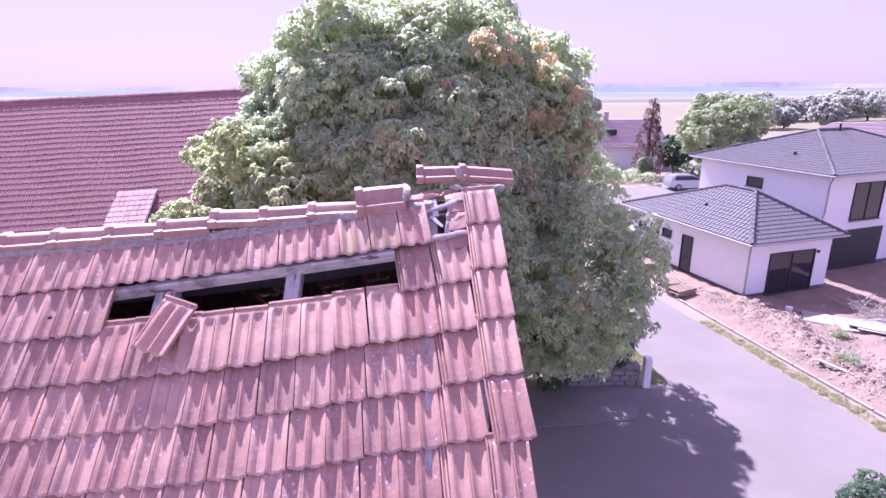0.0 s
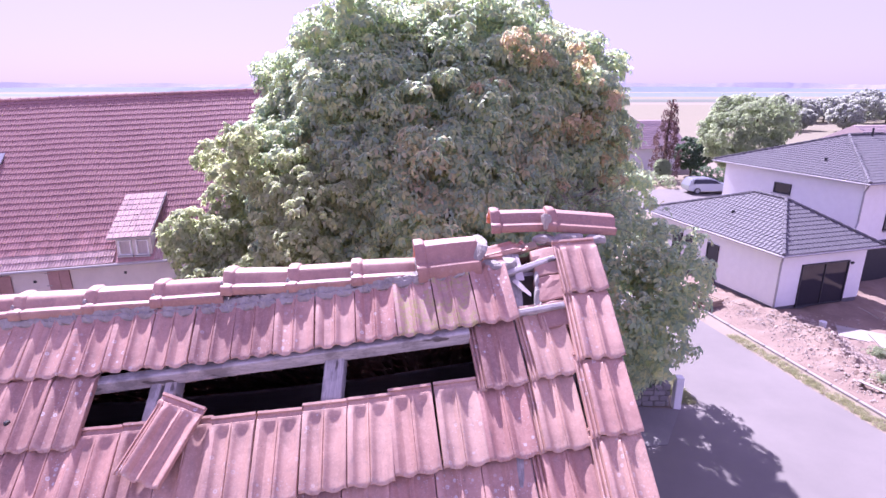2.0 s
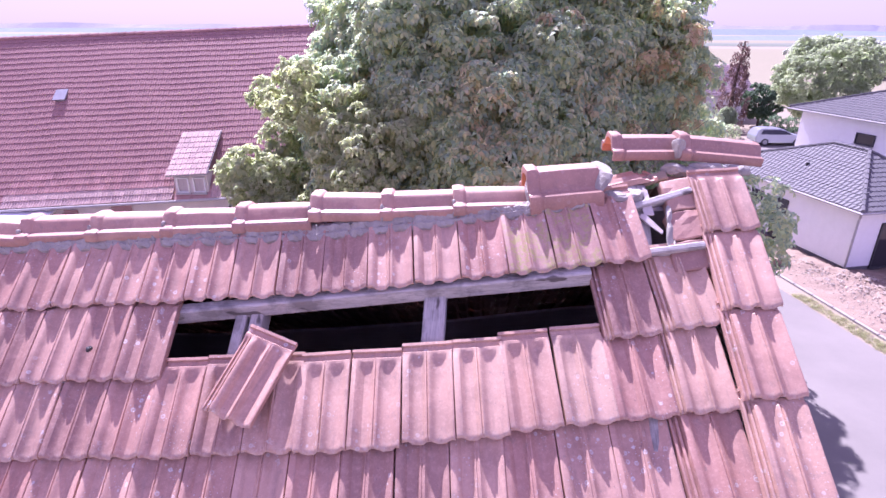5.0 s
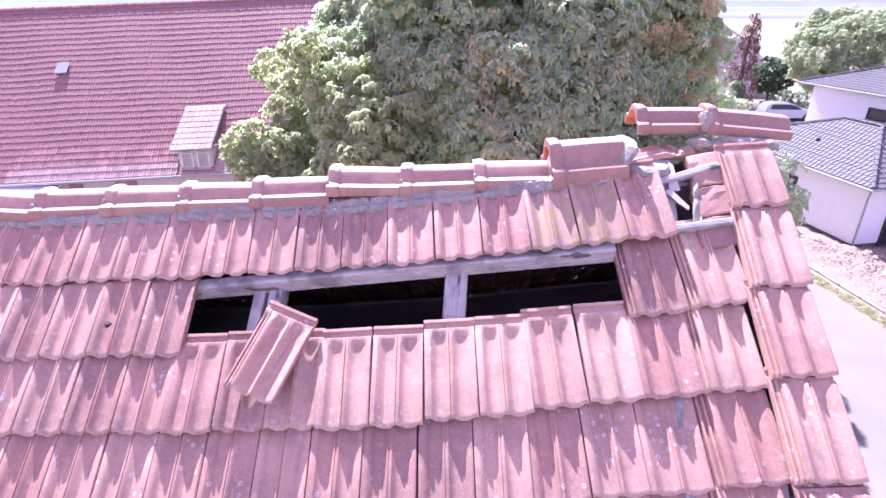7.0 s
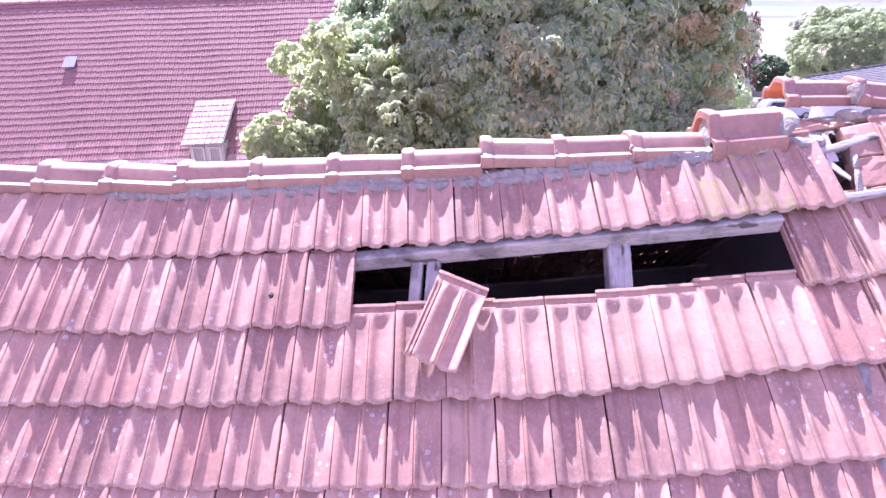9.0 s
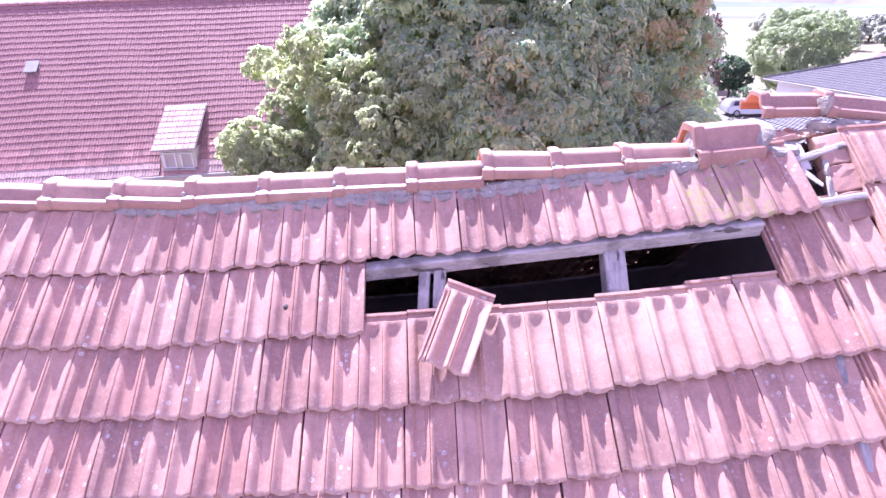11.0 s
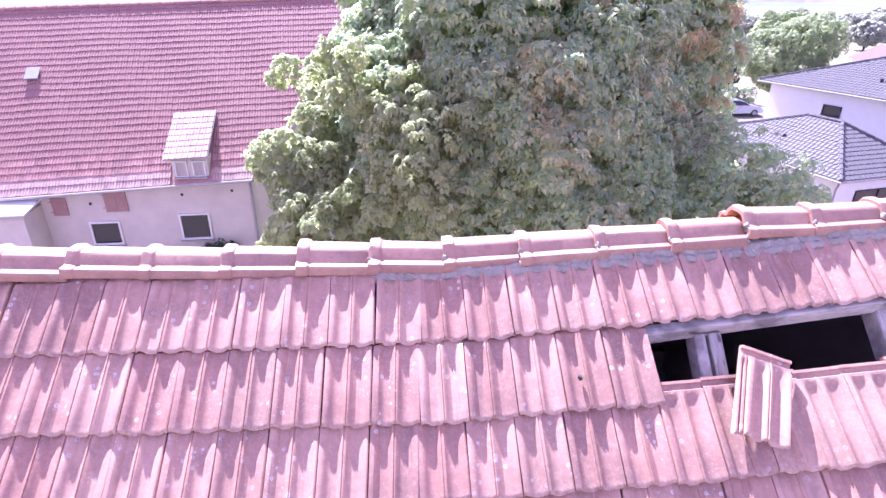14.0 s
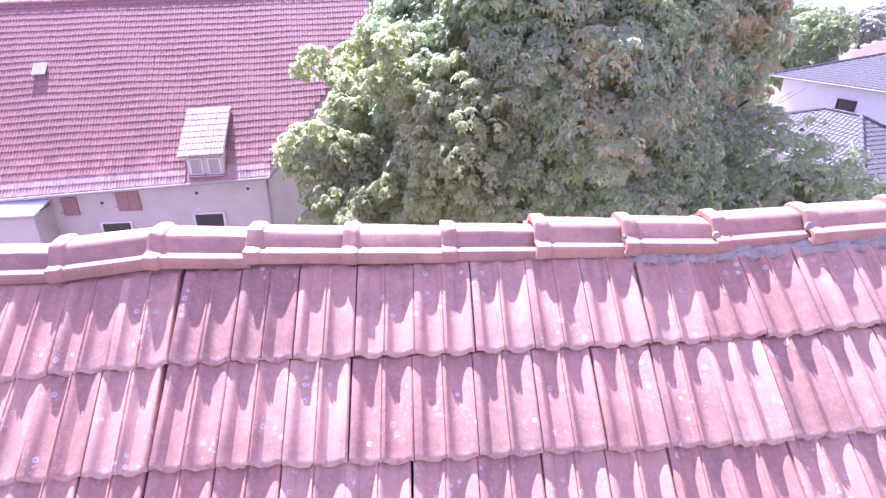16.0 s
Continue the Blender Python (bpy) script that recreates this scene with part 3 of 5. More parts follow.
# bare masonry of the gable's top in the gap: worn old bricks, a mortar seam and scraps of plaster
def gap_frame(x, d, lift=0.0):
    base = Vector((0.0, 3.60, 8.985)) + SLOPE * d
    return frame_of((1, 0.07, 0.16), SLOPE, (x, base.y, base.z + 0.02 + lift + 0.15 * x))


for i, (x, d, w, h) in enumerate(((0.19, -0.09, 0.19, 0.14), (0.195, 0.06, 0.185, 0.14), (0.19, 0.206, 0.18, 0.165))):
    bm = box((-w / 2, 0, -0.06), (w / 2, h, 0.0), 0.006)
    bmesh.ops.subdivide_edges(bm, edges=bm.edges[:], cuts=3, use_grid_fill=True)
    for v in bm.verts:
        v.co.z -= 0.8 * v.co.x ** 2 + 0.010 * noise.noise(v.co * 14 + Vector((i, 0, 0))) + 0.005 * noise.noise(v.co * 45)
        v.co.y += 0.005 * noise.noise(v.co * 20 + Vector((0, i, 0)))
    part("brick", bm, RIDGE_CLAY, roof, gap_frame(x, d), label="old red brick in the open gable top")
for i, (x, d, size) in enumerate(((0.093, 0.10, (0.02, 0.075, 0.022)), (0.098, 0.19, (0.017, 0.06, 0.02)), (0.104, 0.03, (0.014, 0.05, 0.02)))):
    part("mortar_lump", chunk(gap_frame(x, d, -0.012).translation, size, 40 + i, 12, (41, 0, -8)), MORTAR, roof)
for outline, lift in (([(0.0, 0.185), (0.012, 0.20), (0.032, 0.19), (0.082, 0.10), (0.074, 0.085), (0.045, 0.12)], 0.004), ([(0.026, 0.20), (0.07, 0.195), (0.072, 0.33), (0.056, 0.345), (0.05, 0.29), (0.03, 0.26)], -0.006)):
    bm = prism(outline, -0.008, 0.0)
    part("plaster", bm, RENDER_OLD, roof, gap_frame(0.0, 0.0, lift), label="scrap of white lime plaster")
part("dark_spot", lump((-2.366, 3.185, 8.655), 0.017, 3, (0.7, 1.3, 0.9)), DARK_FRAME, roof, label="small dark lump on a tile")
part("underlay", beam((0.23, 3.52, 8.86), (0.23, 4.0, 9.25), 0.24, 0.02, up=(0, -0.66, 0.75)), RIDGE_CLAY, roof, label="red clay slab under missing tiles")
# far and low courses, joined
def joined_tiles(name, places, width, mat, parent, prof=None, length=0.36, thick=0.02):
    prof = prof or [(0.0, 0.012), (0.12, 0.012), (0.2, -0.008), (0.42, -0.008), (0.5, 0.008), (0.6, -0.008), (0.85, -0.006), (1.0, 0.012)]
    verts, faces = [], []
    for m in places:
        base = len(verts)
        n = len(prof)
        for y, dz in ((0.0, -thick), (0.0, 0.0), (length, 0.0)):
            verts += [m @ Vector((x * width, y, z + dz)) for x, z in prof]
        for j in range(2):
            for i in range(n - 1):
                a = base + j * n + i
                faces.append((a, a + 1, a + n + 1, a + n))
    return link_part(name, mesh_of(name, verts, faces, mat), parent, kind="stuff")


low = [course_frame(HOLE_X - COL * n, k) for k in range(TILE_ROWS + 1, 19) for n in range(-10, 34)] + [course_frame(0.09, k) for k in range(TILE_ROWS + 1, 19)]
low += [course_frame(HOLE_X - COL * n, k) for k in range(1, TILE_ROWS + 1) for n in range(LEFT_COLS + 1, 34)]
joined_tiles("low_course", low, COL, CLAY, roof)
back = []
slipped = {(4, -3): 0.058, (4, -4): 0.062, (5, -5): 0.059, (4, -6): 0.060, (5, -8): 0.058, (5, -7): 0.055, (6, -4): 0.058, (3, -1): 0.057, (5, -2): 0.056}
for k in range(1, 18):
    for n in range(-11, 34):
        p = ridge_at(HOLE_X - COL * n) + Vector((0, 0.09, 0.0))
        f = 0.311 * k + slipped.get((k, n), 0.0)
        along = ridge_at(HOLE_X - COL * n) - ridge_at(HOLE_X - COL * (n - 1))
        back.append(frame_of(along, (0, -0.79, 0.62), p - along + Vector((0, 0.749 * f, -0.663 * f - 0.02))))
joined_tiles("back_course", back, COL * 1.07, CLAY, roof)
# boarding under the courses keeps the attic dark
for sgn, name, d0, d1 in ((-1, "front_boarding", 0.0, 5.5), (1, "back_boarding", 0.0, 0.85), (1, "back_boarding", 2.0, 5.5)):
    pts = []
    for x in (-8.6, -5.3, -3.0, -2.2) if sgn < 0 else (-8.6, -5.3, -3.0, -2.0, -1.0, 0.0, 0.47):
        r = ridge_at(x) + Vector((0, 0, -0.16 if sgn < 0 else -0.09))
        pts.append([r + Vector((0, sgn * 0.749 * d, -0.663 * d)) for d in (d0, d1)])
    bm = bmesh.new()
    rows = [[bm.verts.new(p) for p in pair] for pair in pts]
    for r0, r1 in zip(rows, rows[1:]):
        bm.faces.new((r0[0], r1[0], r1[1], r0[1]))
    bm.normal_update()
    bmesh.ops.solidify(bm, geom=bm.faces[:], thickness=0.02)
    part(name, bm, ATTIC_WOOD, roof)
bm = bmesh.new()
rows = [[bm.verts.new(line_at(x, 3.35) + SLOPE * -d + Vector((0, 0.06, -0.09))) for d in (0.0, 4.6)] for x in (-2.2, -1.0, 0.3)]
for r0, r1 in zip(rows, rows[1:]):
    bm.faces.new((r0[0], r1[0], r1[1], r0[1]))
bm.normal_update()
bmesh.ops.solidify(bm, geom=bm.faces[:], thickness=0.02)
part("front_boarding", bm, ATTIC_WOOD, roof)
part("attic_floor", box((-8.5, -0.29, 5.1), (0.33, 7.79, 5.2)), ATTIC_WOOD, old_house)
# walls
gable = [(-0.6, 0.0), (8.1, 0.0), (8.1, 5.1), (3.95, 9.09), (-0.6, 4.71)]
for x, name in ((0.355, "gable_wall"), (-8.75, "gable_wall")):
    bm = prism(gable, 0.0, 0.12)
    bm.transform(Matrix(((0, 0, 1, x), (1, 0, 0, 0), (0, 1, 0, 0), (0, 0, 0, 1))))
    part(name, bm, RENDER_OLD, old_house)
bm = prism([(-0.5, 0.0), (8.0, 0.0), (8.0, 5.66), (3.93, 9.27), (-0.5, 5.3)], 0.0, 0.016)
bm.transform(Matrix(((0, 0, 1, 0.335), (1, 0, 0, 0), (0, 1, 0, 0), (0, 0, 0, 1))))
part("gable_boarding", bm, ATTIC_WOOD, old_house, label="old board lining inside the gable")
part("long_wall", box((-8.57, -0.6, 0), (0.33, -0.3, 5.26)), RENDER_OLD, old_house)
part("long_wall", box((-8.57, 7.8, 0), (0.33, 8.1, 5.5)), RENDER_OLD, old_house)

# the tile that slid down
loose_tile = tagged(new("loose_roof_tile", tile_mesh("loose_tile", CLAY, seed=41, flange=True, width=0.182, length=0.37, rim=0.0)), "slipped red clay roof tile lying askew below the hole", "roof tile")
loose_tile.matrix_basis = frame_of((0.195, -0.038, -0.055), (0.13, 0.267, 0.20), (-1.758, 2.972, 8.549))

# ---- ground ----
def sheet(name, outline, z, mat, **tags):
    bm = bmesh.new()
    bm.faces.new([bm.verts.new((x, y, z)) for x, y in outline])
    ob = part(name, bm, mat)
    return tagged(ob, **tags)


sheet("ground", [(-2500, -1500), (2500, -1500), (2500, 3500), (-2500, 3500)], 0.0, FIELDS, label="wide flat farmland of pale and green fields", category="ground", kind="structure")
tagged(part("road", prism([(5.9, -20), (14.6, -20), (13.3, 14), (12.4, 18), (10.9, 25), (9.6, 33), (10.5, 44), (24, 49), (60, 52), (60, 57), (22, 56), (6, 50), (4.5, 36), (6.6, 24), (7.6, 17.2), (6.3, 15.6), (-2, 15.2), (-2, 9.2), (5.5, 9.0)], -0.3, 0.012), ASPHALT), "sunlit worn grey asphalt village road", "road", kind="structure")
tagged(part("pavement", prism([(-2, 13.9), (6.2, 14.7), (7.3, 16.5), (6.0, 16.7), (-2, 17.0)], -0.2, 0.05), PAVING), "pale paved apron in front of a wall", "pavement", kind="structure")


def road_edge(y):
    return np.interp(y, (10, 14, 18, 25, 33), (13.6, 13.3, 12.4, 10.9, 9.6))


def plot_height(x, y):
    """The heaped soil beside the road."""
    edge = road_edge(y) + 0.95
    near = max(0.0, min(1.0, (x - edge) / 0.6))
    heap = math.exp(-((x - edge - np.interp(y, (14, 17, 20, 23), (1.2, 1.3, 2.1, 2.6)) - 0.3 * math.sin(y * 0.9)) / 0.75) ** 2)
    heap *= np.interp(y, (12, 15, 17, 23, 24.5, 26), (0.4, 0.9, 1.0, 1.0, 0.4, 0.1))
    v = Vector((x, y, 0))
    rough = 0.10 * noise.noise(v * 1.3) + (0.04 + 0.16 * heap) * noise.noise(v * 3.1) + (0.03 + 0.10 * heap) * noise.noise(v * 7.0)
    return near * (0.07 + 0.5 * heap * (0.75 + 0.6 * noise.noise(v * 0.6)) + rough)


bm = bmesh.new()
grid = {}
for i in range(150):
    for k in range(150):
        x, y = 10.2 + i * 0.135, 11.0 + k * 0.135
        grid[i, k] = bm.verts.new((x, y, plot_height(x, y) if x > road_edge(y) + 0.95 else -0.08))
for i in range(149):
    for k in range(149):
        bm.faces.new((grid[i, k], grid[i + 1, k], grid[i + 1, k + 1], grid[i, k + 1]))
tagged(part("building_plot", bm, SOIL, smooth=True), "bare rough soil heaps of a building plot", "soil", kind="structure")


# ---- new house ----
def hip_roof(name, x0, x1, y0, y1, z0, rise, mat, parent, eave=0.11, crest=None):
    """A hipped roof over a rectangle, longer along y, with tiled faces laid over it."""
    cx, cy = (x0 + x1) / 2, (y0 + y1) / 2
    c = [Vector((x0, y0, z0)), Vector((x1, y0, z0)), Vector((x1, y1, z0)), Vector((x0, y1, z0))]
    if x1 - x0 > y1 - y0:
        h = (y1 - y0) / 2
        a, b = Vector((x0 + h, cy, z0 + rise)), Vector((x1 - h, cy, z0 + rise))
        over = (a, b, b, a)
    else:
        h = (x1 - x0) / 2
        lo, hi = crest or (y0 + h, y1 - h)
        a, b = Vector((cx, lo, z0 + rise)), Vector((cx, hi, z0 + rise))
        over = (a, a, b, b)
    bm = bmesh.new()
    low = [bm.verts.new(v - Vector((0, 0, eave))) for v in c]
    top = [bm.verts.new(v) for v in c]
    peak = {tuple(v): bm.verts.new(v) for v in (a, b)}
    bm.faces.new(low[::-1])
    for i in range(4):
        k = (i + 1) % 4
        bm.faces.new((low[i], low[k], top[k], top[i]))
        s, t = peak[tuple(over[i])], peak[tuple(over[k])]
        bm.faces.new((top[i], top[k], s) if s is t else (top[i], top[k], t, s))
    roof_part = part(name, bm, FASCIA, parent)
    places = []
    for i in range(4):
        p, q, s, t = c[i], c[(i + 1) % 4], over[i], over[(i + 1) % 4]
        right = (q - p).normalized()
        mid = s - p - (s - p).dot(right) * right
        up, length = mid.normalized(), mid.length
        rows = int(length / 0.27) + 1
        for r in range(rows):
            f = min(0.97, r * 0.27 / length)
            l, e = p + (s - p) * f, q + (t - q) * f
            l, e = l + right * 0.05, e - right * 0.05
            count = max(0, int((e - l).length / 0.23))
            pad = ((e - l).length - count * 0.23) / 2
            for i in range(count):
                places.append(frame_of(right, up, l + right * (pad + i * 0.23) + right.cross(up) * 0.035) @ pose(0, 0, 0, -4.5))
    joined_tiles("roof_tiles", places, 0.23, mat, roof_part, length=0.32, thick=0.025,
                 prof=[(0.0, 0.02), (0.12, 0.03), (0.26, 0.02), (0.4, -0.005), (0.7, -0.005), (0.9, 0.005), (1.0, 0.02)])
    for p, q in (*zip(c, over), (a, b)):
        n = max(2, int((q - p).length / 0.36))
        for i in range(n):
            u, v = p + (q - p) * (i / n), p + (q - p) * ((i + 1.08) / n)
            part("hip_tile", tube([u + Vector((0, 0, 0.05)), v + Vector((0, 0, 0.04))], 0.085, 6, 0.07), mat, roof_part)
    return roof_part


def window_unit(parent, pos, width, height, mat_frame=DARK_FRAME, mullions=1, name="window", sill=True, depth=0.06, bar=0.06):
    """A framed window in the x-z plane, its outside towards -y."""
    win = link_part(name, None, parent, pos)
    for lo, hi in (((0, -depth, 0), (width, 0.02, bar)), ((0, -depth, height - bar), (width, 0.02, height)), ((0, -depth, bar), (bar, 0.02, height - bar)), ((width - bar, -depth, bar), (width, 0.02, height - bar))):
        part("frame_bar", box(lo, hi, 0.006), mat_frame, win)
    for i in range(mullions):
        x = width * (i + 1) / (mullions + 1)
        part("mullion", box((x - bar / 2, -depth + 0.01, bar), (x + bar / 2, 0.01, height - bar)), mat_frame, win)
    part("pane", box((bar, -0.012, bar), (width - bar, -0.004, height - bar)), GLASS, win)
    if sill:
        part("sill", box((-0.05, -depth - 0.09, -0.05), (width + 0.05, -depth - 0.0, -0.004)), GREY_METAL, win)
    return win


SIDE = pose(0, 0, 0, 0, 0, -90)
garage = empty("garage_wing", pose(14.95, 24.5, 0, 0, 0, 16.0), label="new white single-storey wing with a dark hipped roof", category="house wing")
part("wall", box((0, 0, 0.25), (5.1, 9.3, 2.75)), RENDER_NEW, garage, label="smooth white rendered wall")
part("plinth", box((0.03, 0.03, 0), (5.07, 9.27, 0.25)), PLINTH, garage)
hip_roof("roof", -0.4, 5.5, -0.4, 9.7, 2.92, 1.78, SLATE_TILE, garage, crest=(2.6, 4.5))
window_unit(garage, pose(1.25, -0.004, 0.12), 2.85, 2.1, mullions=1, name="sliding_door", sill=False)
for y, z, w, h, nm in ((3.7, 0.15, 0.82, 2.02, "side_door"), (5.4, 1.7, 0.76, 0.46, "window"), (6.46, 0.15, 0.76, 2.0, "side_door"), (7.7, 1.65, 0.58, 0.44, "window")):
    window_unit(garage, pose(-0.004, y + w, z) @ SIDE, w, h, mullions=0, name=nm, sill=nm == "window")
part("downpipe", tube([(-0.32, -0.3, 2.78), (-0.25, -0.25, 2.62), (-0.06, -0.06, 2.45), (-0.06, -0.06, 0.1)], 0.045), GREY_METAL, garage)
for lo, hi in (((-0.5, -0.5), (5.6, -0.38)), ((-0.5, -0.38), (-0.38, 9.8))):
    part("gutter", box((*lo, 2.82), (*hi, 2.89), 0.02), FASCIA, garage)
part("roof_vent", tube([(1.0, 4.2, 3.55), (1.0, 4.2, 3.9)], 0.08), DARK_FRAME, garage)
part("wall_lamp", box((4.2, -0.09, 2.0), (4.36, -0.002, 2.12), 0.02), DARK_FRAME, garage)

new_house = empty("new_house", pose(20.5, 27.45, 0, 0, 0, 19.0), label="new white two-storey house with a dark hipped roof", category="house")
part("wall", box((0.55, 0.55, 0.25), (12.0, 9.3, 5.4)), RENDER_NEW, new_house, label="smooth white rendered wall")
part("plinth", box((0.58, 0.58, 0), (11.97, 9.27, 0.25)), PLINTH, new_house)
hip_roof("roof", 0, 12.5, 0, 9.8, 5.52, 1.8, SLATE_TILE, new_house)
window_unit(new_house, pose(2.55, 0.545, 2.8), 2.4, 2.1, mullions=1)
part("garage_door", box((1.0, 0.49, 0.05), (5.5, 0.545, 2.3), 0.01), DARK_FRAME, new_house, label="dark grey sectional garage door")
window_unit(new_house, pose(0.545, 5.6, 4.1) @ SIDE, 1.1, 0.6, mullions=0)
part("downpipe", tube([(0.1, 0.1, 5.4), (0.2, 0.2, 5.25), (0.49, 0.49, 5.0), (0.49, 0.49, 3.4), (-0.1, 0.2, 3.1)], 0.045), GREY_METAL, new_house)
for lo, hi in (((-0.1, -0.1), (12.6, 0.02)), ((-0.1, 0.02), (0.02, 9.9))):
    part("gutter", box((*lo, 5.42), (*hi, 5.49), 0.02), FASCIA, new_house)
part("roof_vent", tube([(1.6, 3.6, 5.9), (1.6, 3.6, 6.3)], 0.08), DARK_FRAME, new_house)
part("roof_vent", tube([(6.4, 4.6, 7.1), (6.4, 4.6, 7.7)], 0.06), DARK_FRAME, new_house)

# ---- barn ----
BARN = pose(-9.87, 20.69, 0, 0, 0, 7.0)
barn = empty("barn", BARN, label="long old barn with a red tile roof and pale rendered wall", category="barn")
BSL = math.tan(radians(42))


def barn_eave(u):
    return 4.0 + 0.05 * u


def barn_roof(u, v):
    return barn_eave(u) + (v + 0.35) * (5.82 - 0.008 * u) / 6.45


bm = bmesh.new()
q = [bm.verts.new(c) for c in ((-24, 0, 0), (0, 0, 0), (0, 0, barn_eave(0) + 0.2), (-24, 0, barn_eave(-24) + 0.2))]
r = [bm.verts.new(c) for c in ((-24, 0.4, 0), (0.3, 0.4, 0), (0.3, 0.4, barn_eave(0) + 0.45), (-24, 0.4, barn_eave(-24) + 0.45))]
for i in range(4):
    bm.faces.new((q[i], q[(i + 1) % 4], r[(i + 1) % 4], r[i]))
bm.faces.new(q)
bm.faces.new(r[::-1])
bmesh.ops.recalc_face_normals(bm, faces=bm.faces[:])
part("front_wall", bm, RENDER_OLD, barn, label="stained pale lime rendered wall")
bm = bmesh.new()
g = [(0.0, 0.02, 0), (5.5, 6.1, 0), (5.5, 6.1, barn_roof(5.5, 6.1) - 0.1), (0.0, 0.02, barn_roof(0, 0.0) - 0.12)]
g2 = [(11.0, 12.2, 0), (11.0, 12.2, 4.0)]
front = [bm.verts.new(c) for c in (g[0], g[1], g2[0], g2[1], g[2], g[3])]
rear = [bm.verts.new((c[0] - 0.4, c[1], c[2])) for c in (g[0], g[1], g2[0], g2[1], g[2], g[3])]
bm.faces.new((front[0], front[1], front[4], front[5]))
bm.faces.new((front[1], front[2], front[3], front[4]))
bm.faces.new((rear[0], rear[5], rear[4], rear[1]))
bm.faces.new((rear[1], rear[4], rear[3], rear[2]))
for a, b in ((3, 4), (4, 5)):
    bm.faces.new((front[a], front[b], rear[b], rear[a]))
bmesh.ops.recalc_face_normals(bm, faces=bm.faces[:])
part("gable_wall", bm, RENDER_OLD, barn)
barn_roof_part = link_part("roof", None, barn)
places, near_places = [], []
BT = 0.205
rb = random.Random(9)
for row in range(29):
    v = -0.35 + row * 0.2228
    left, right = -24.0, 0.25 + 0.9 * max(0.0, v + 0.1)
    for i in range(int((right - left) / BT)):
        u = right - (i + 1) * BT
        sag = 0.02 * math.sin(u * 0.7) + 0.015 * math.sin(u * 1.9 + row * 0.3)
        p = Vector((u, v, barn_roof(u, v) + 0.05 + sag * math.sin(math.pi * row / 29)))
        m = frame_of((1, 0, 0.05), (0, 1, BSL), p) @ pose(0, rb.uniform(-0.01, 0.01), 0, -3.6 + rb.uniform(-0.6, 0.6), 0, rb.uniform(-0.8, 0.8))
        if -2.66 < u + 0.1 < -1.26 and v < 1.4:
            continue
        (near_places if row < 5 and u > -9 else places).append((row, m))
PAN = [(0.0, 0.010), (0.06, 0.013), (0.13, 0.002), (0.24, -0.008), (0.38, -0.004), (0.46, 0.008), (0.53, 0.008), (0.61, -0.006), (0.75, -0.009), (0.87, -0.002), (0.95, 0.010), (1.0, 0.010)]


def pan_tile(mat):
    verts = [(x * BT, y, z + dz) for y, dz in ((0.0, -0.017), (0.0, 0.0), (0.33, 0.0)) for x, z in PAN]
    n = len(PAN)
    faces = [(j * n + i, j * n + i + 1, (j + 1) * n + i + 1, (j + 1) * n + i) for j in range(2) for i in range(n - 1)]
    return mesh_of("tile", verts, faces, mat)


PAN_RED, PAN_PALE = pan_tile(BARN_CLAY), pan_tile(BARN_PALE)
for row, m in near_places:
    link_part("tile", PAN_PALE if row < 2 else PAN_RED, barn_roof_part, m)
joined_tiles("upper_course", [m for _, m in places], BT, BARN_CLAY, barn_roof_part, prof=PAN, length=0.33, thick=0.017)
bm = bmesh.new()
c = [(-24, -0.3), (0.15, -0.3), (5.6, 6.1), (-24, 6.1)]
bm.faces.new([bm.verts.new((u, v, barn_roof(u, v) - 0.03)) for u, v in c])
b4 = [(-24, 6.1), (5.6, 6.1), (11.2, 12.4), (-24, 12.4)]
bm.faces.new([bm.verts.new((u, v, barn_roof(u, 12.2 - v) - 0.03)) for u, v in b4])
part("boarding", bm, BARN_CLAY, barn_roof_part)
for i in range(72):
    u = 5.4 - i * 0.4
    part("ridge_tile", tube([(u, 6.1, barn_roof(u, 6.1) + 0.04), (u - 0.42, 6.1, barn_roof(u - 0.42, 6.1) + 0.03)], 0.09, 7, 0.075), BARN_CLAY, barn_roof_part)
part("verge_board", beam((0.2, -0.35, barn_roof(0, -0.35) - 0.04), (5.95, 6.1, barn_roof(5.5, 6.1) - 0.02), 0.03, 0.16), OLD_WOOD, barn_roof_part)
part("gutter", tube([(-24, -0.42, barn_eave(-24) - 0.02), (0.25, -0.42, barn_eave(0.25) - 0.02)], 0.05), FASCIA, barn)
part("downpipe", tube([(0.15, -0.42, 3.95), (0.12, -0.3, 3.8), (0.08, -0.08, 3.5), (0.08, -0.08, 0.1)], 0.05), GREY_METAL, barn)
# dormer
dz = barn_eave(-2)
dormer = link_part("dormer", None, barn)
part("dormer_wall", box((-2.52, -0.1, 4.0), (-1.3, 1.2, 4.78)), RENDER_OLD, dormer, label="small pale dormer front")
for x in (-2.42, -1.82):
    part("curtain", box((0.04, -0.012, 0.03), (0.40, -0.014, 0.55)), CURTAIN, window_unit(dormer, pose(x, -0.104, 4.12), 0.44, 0.58, mat_frame=WHITE_PAINT, mullions=0, bar=0.045))
dplaces = []
for row in range(8):
    for i in range(7):
        v = -0.32 + row * 0.27
        dplaces.append(frame_of((1, 0, 0.05), (0, 1, 0.55), (-2.72 + i * 0.215, v, 4.84 + (v + 0.3) * 0.55 + 0.01 * i)) @ pose(0, 0, 0, -3))
bm = prism([(-2.72, -0.3), (-1.2, -0.3), (-1.2, 1.9), (-2.72, 1.9)], 0.0, 0.05)
bm.transform(Matrix(((1, 0, 0, 0), (0, 1, 0, 0), (0.05, 0.55, 1, 4.76 + 0.165 + 0.13), (0, 0, 0, 1))))
part("dormer_roof", bm, OLD_WOOD, dormer)
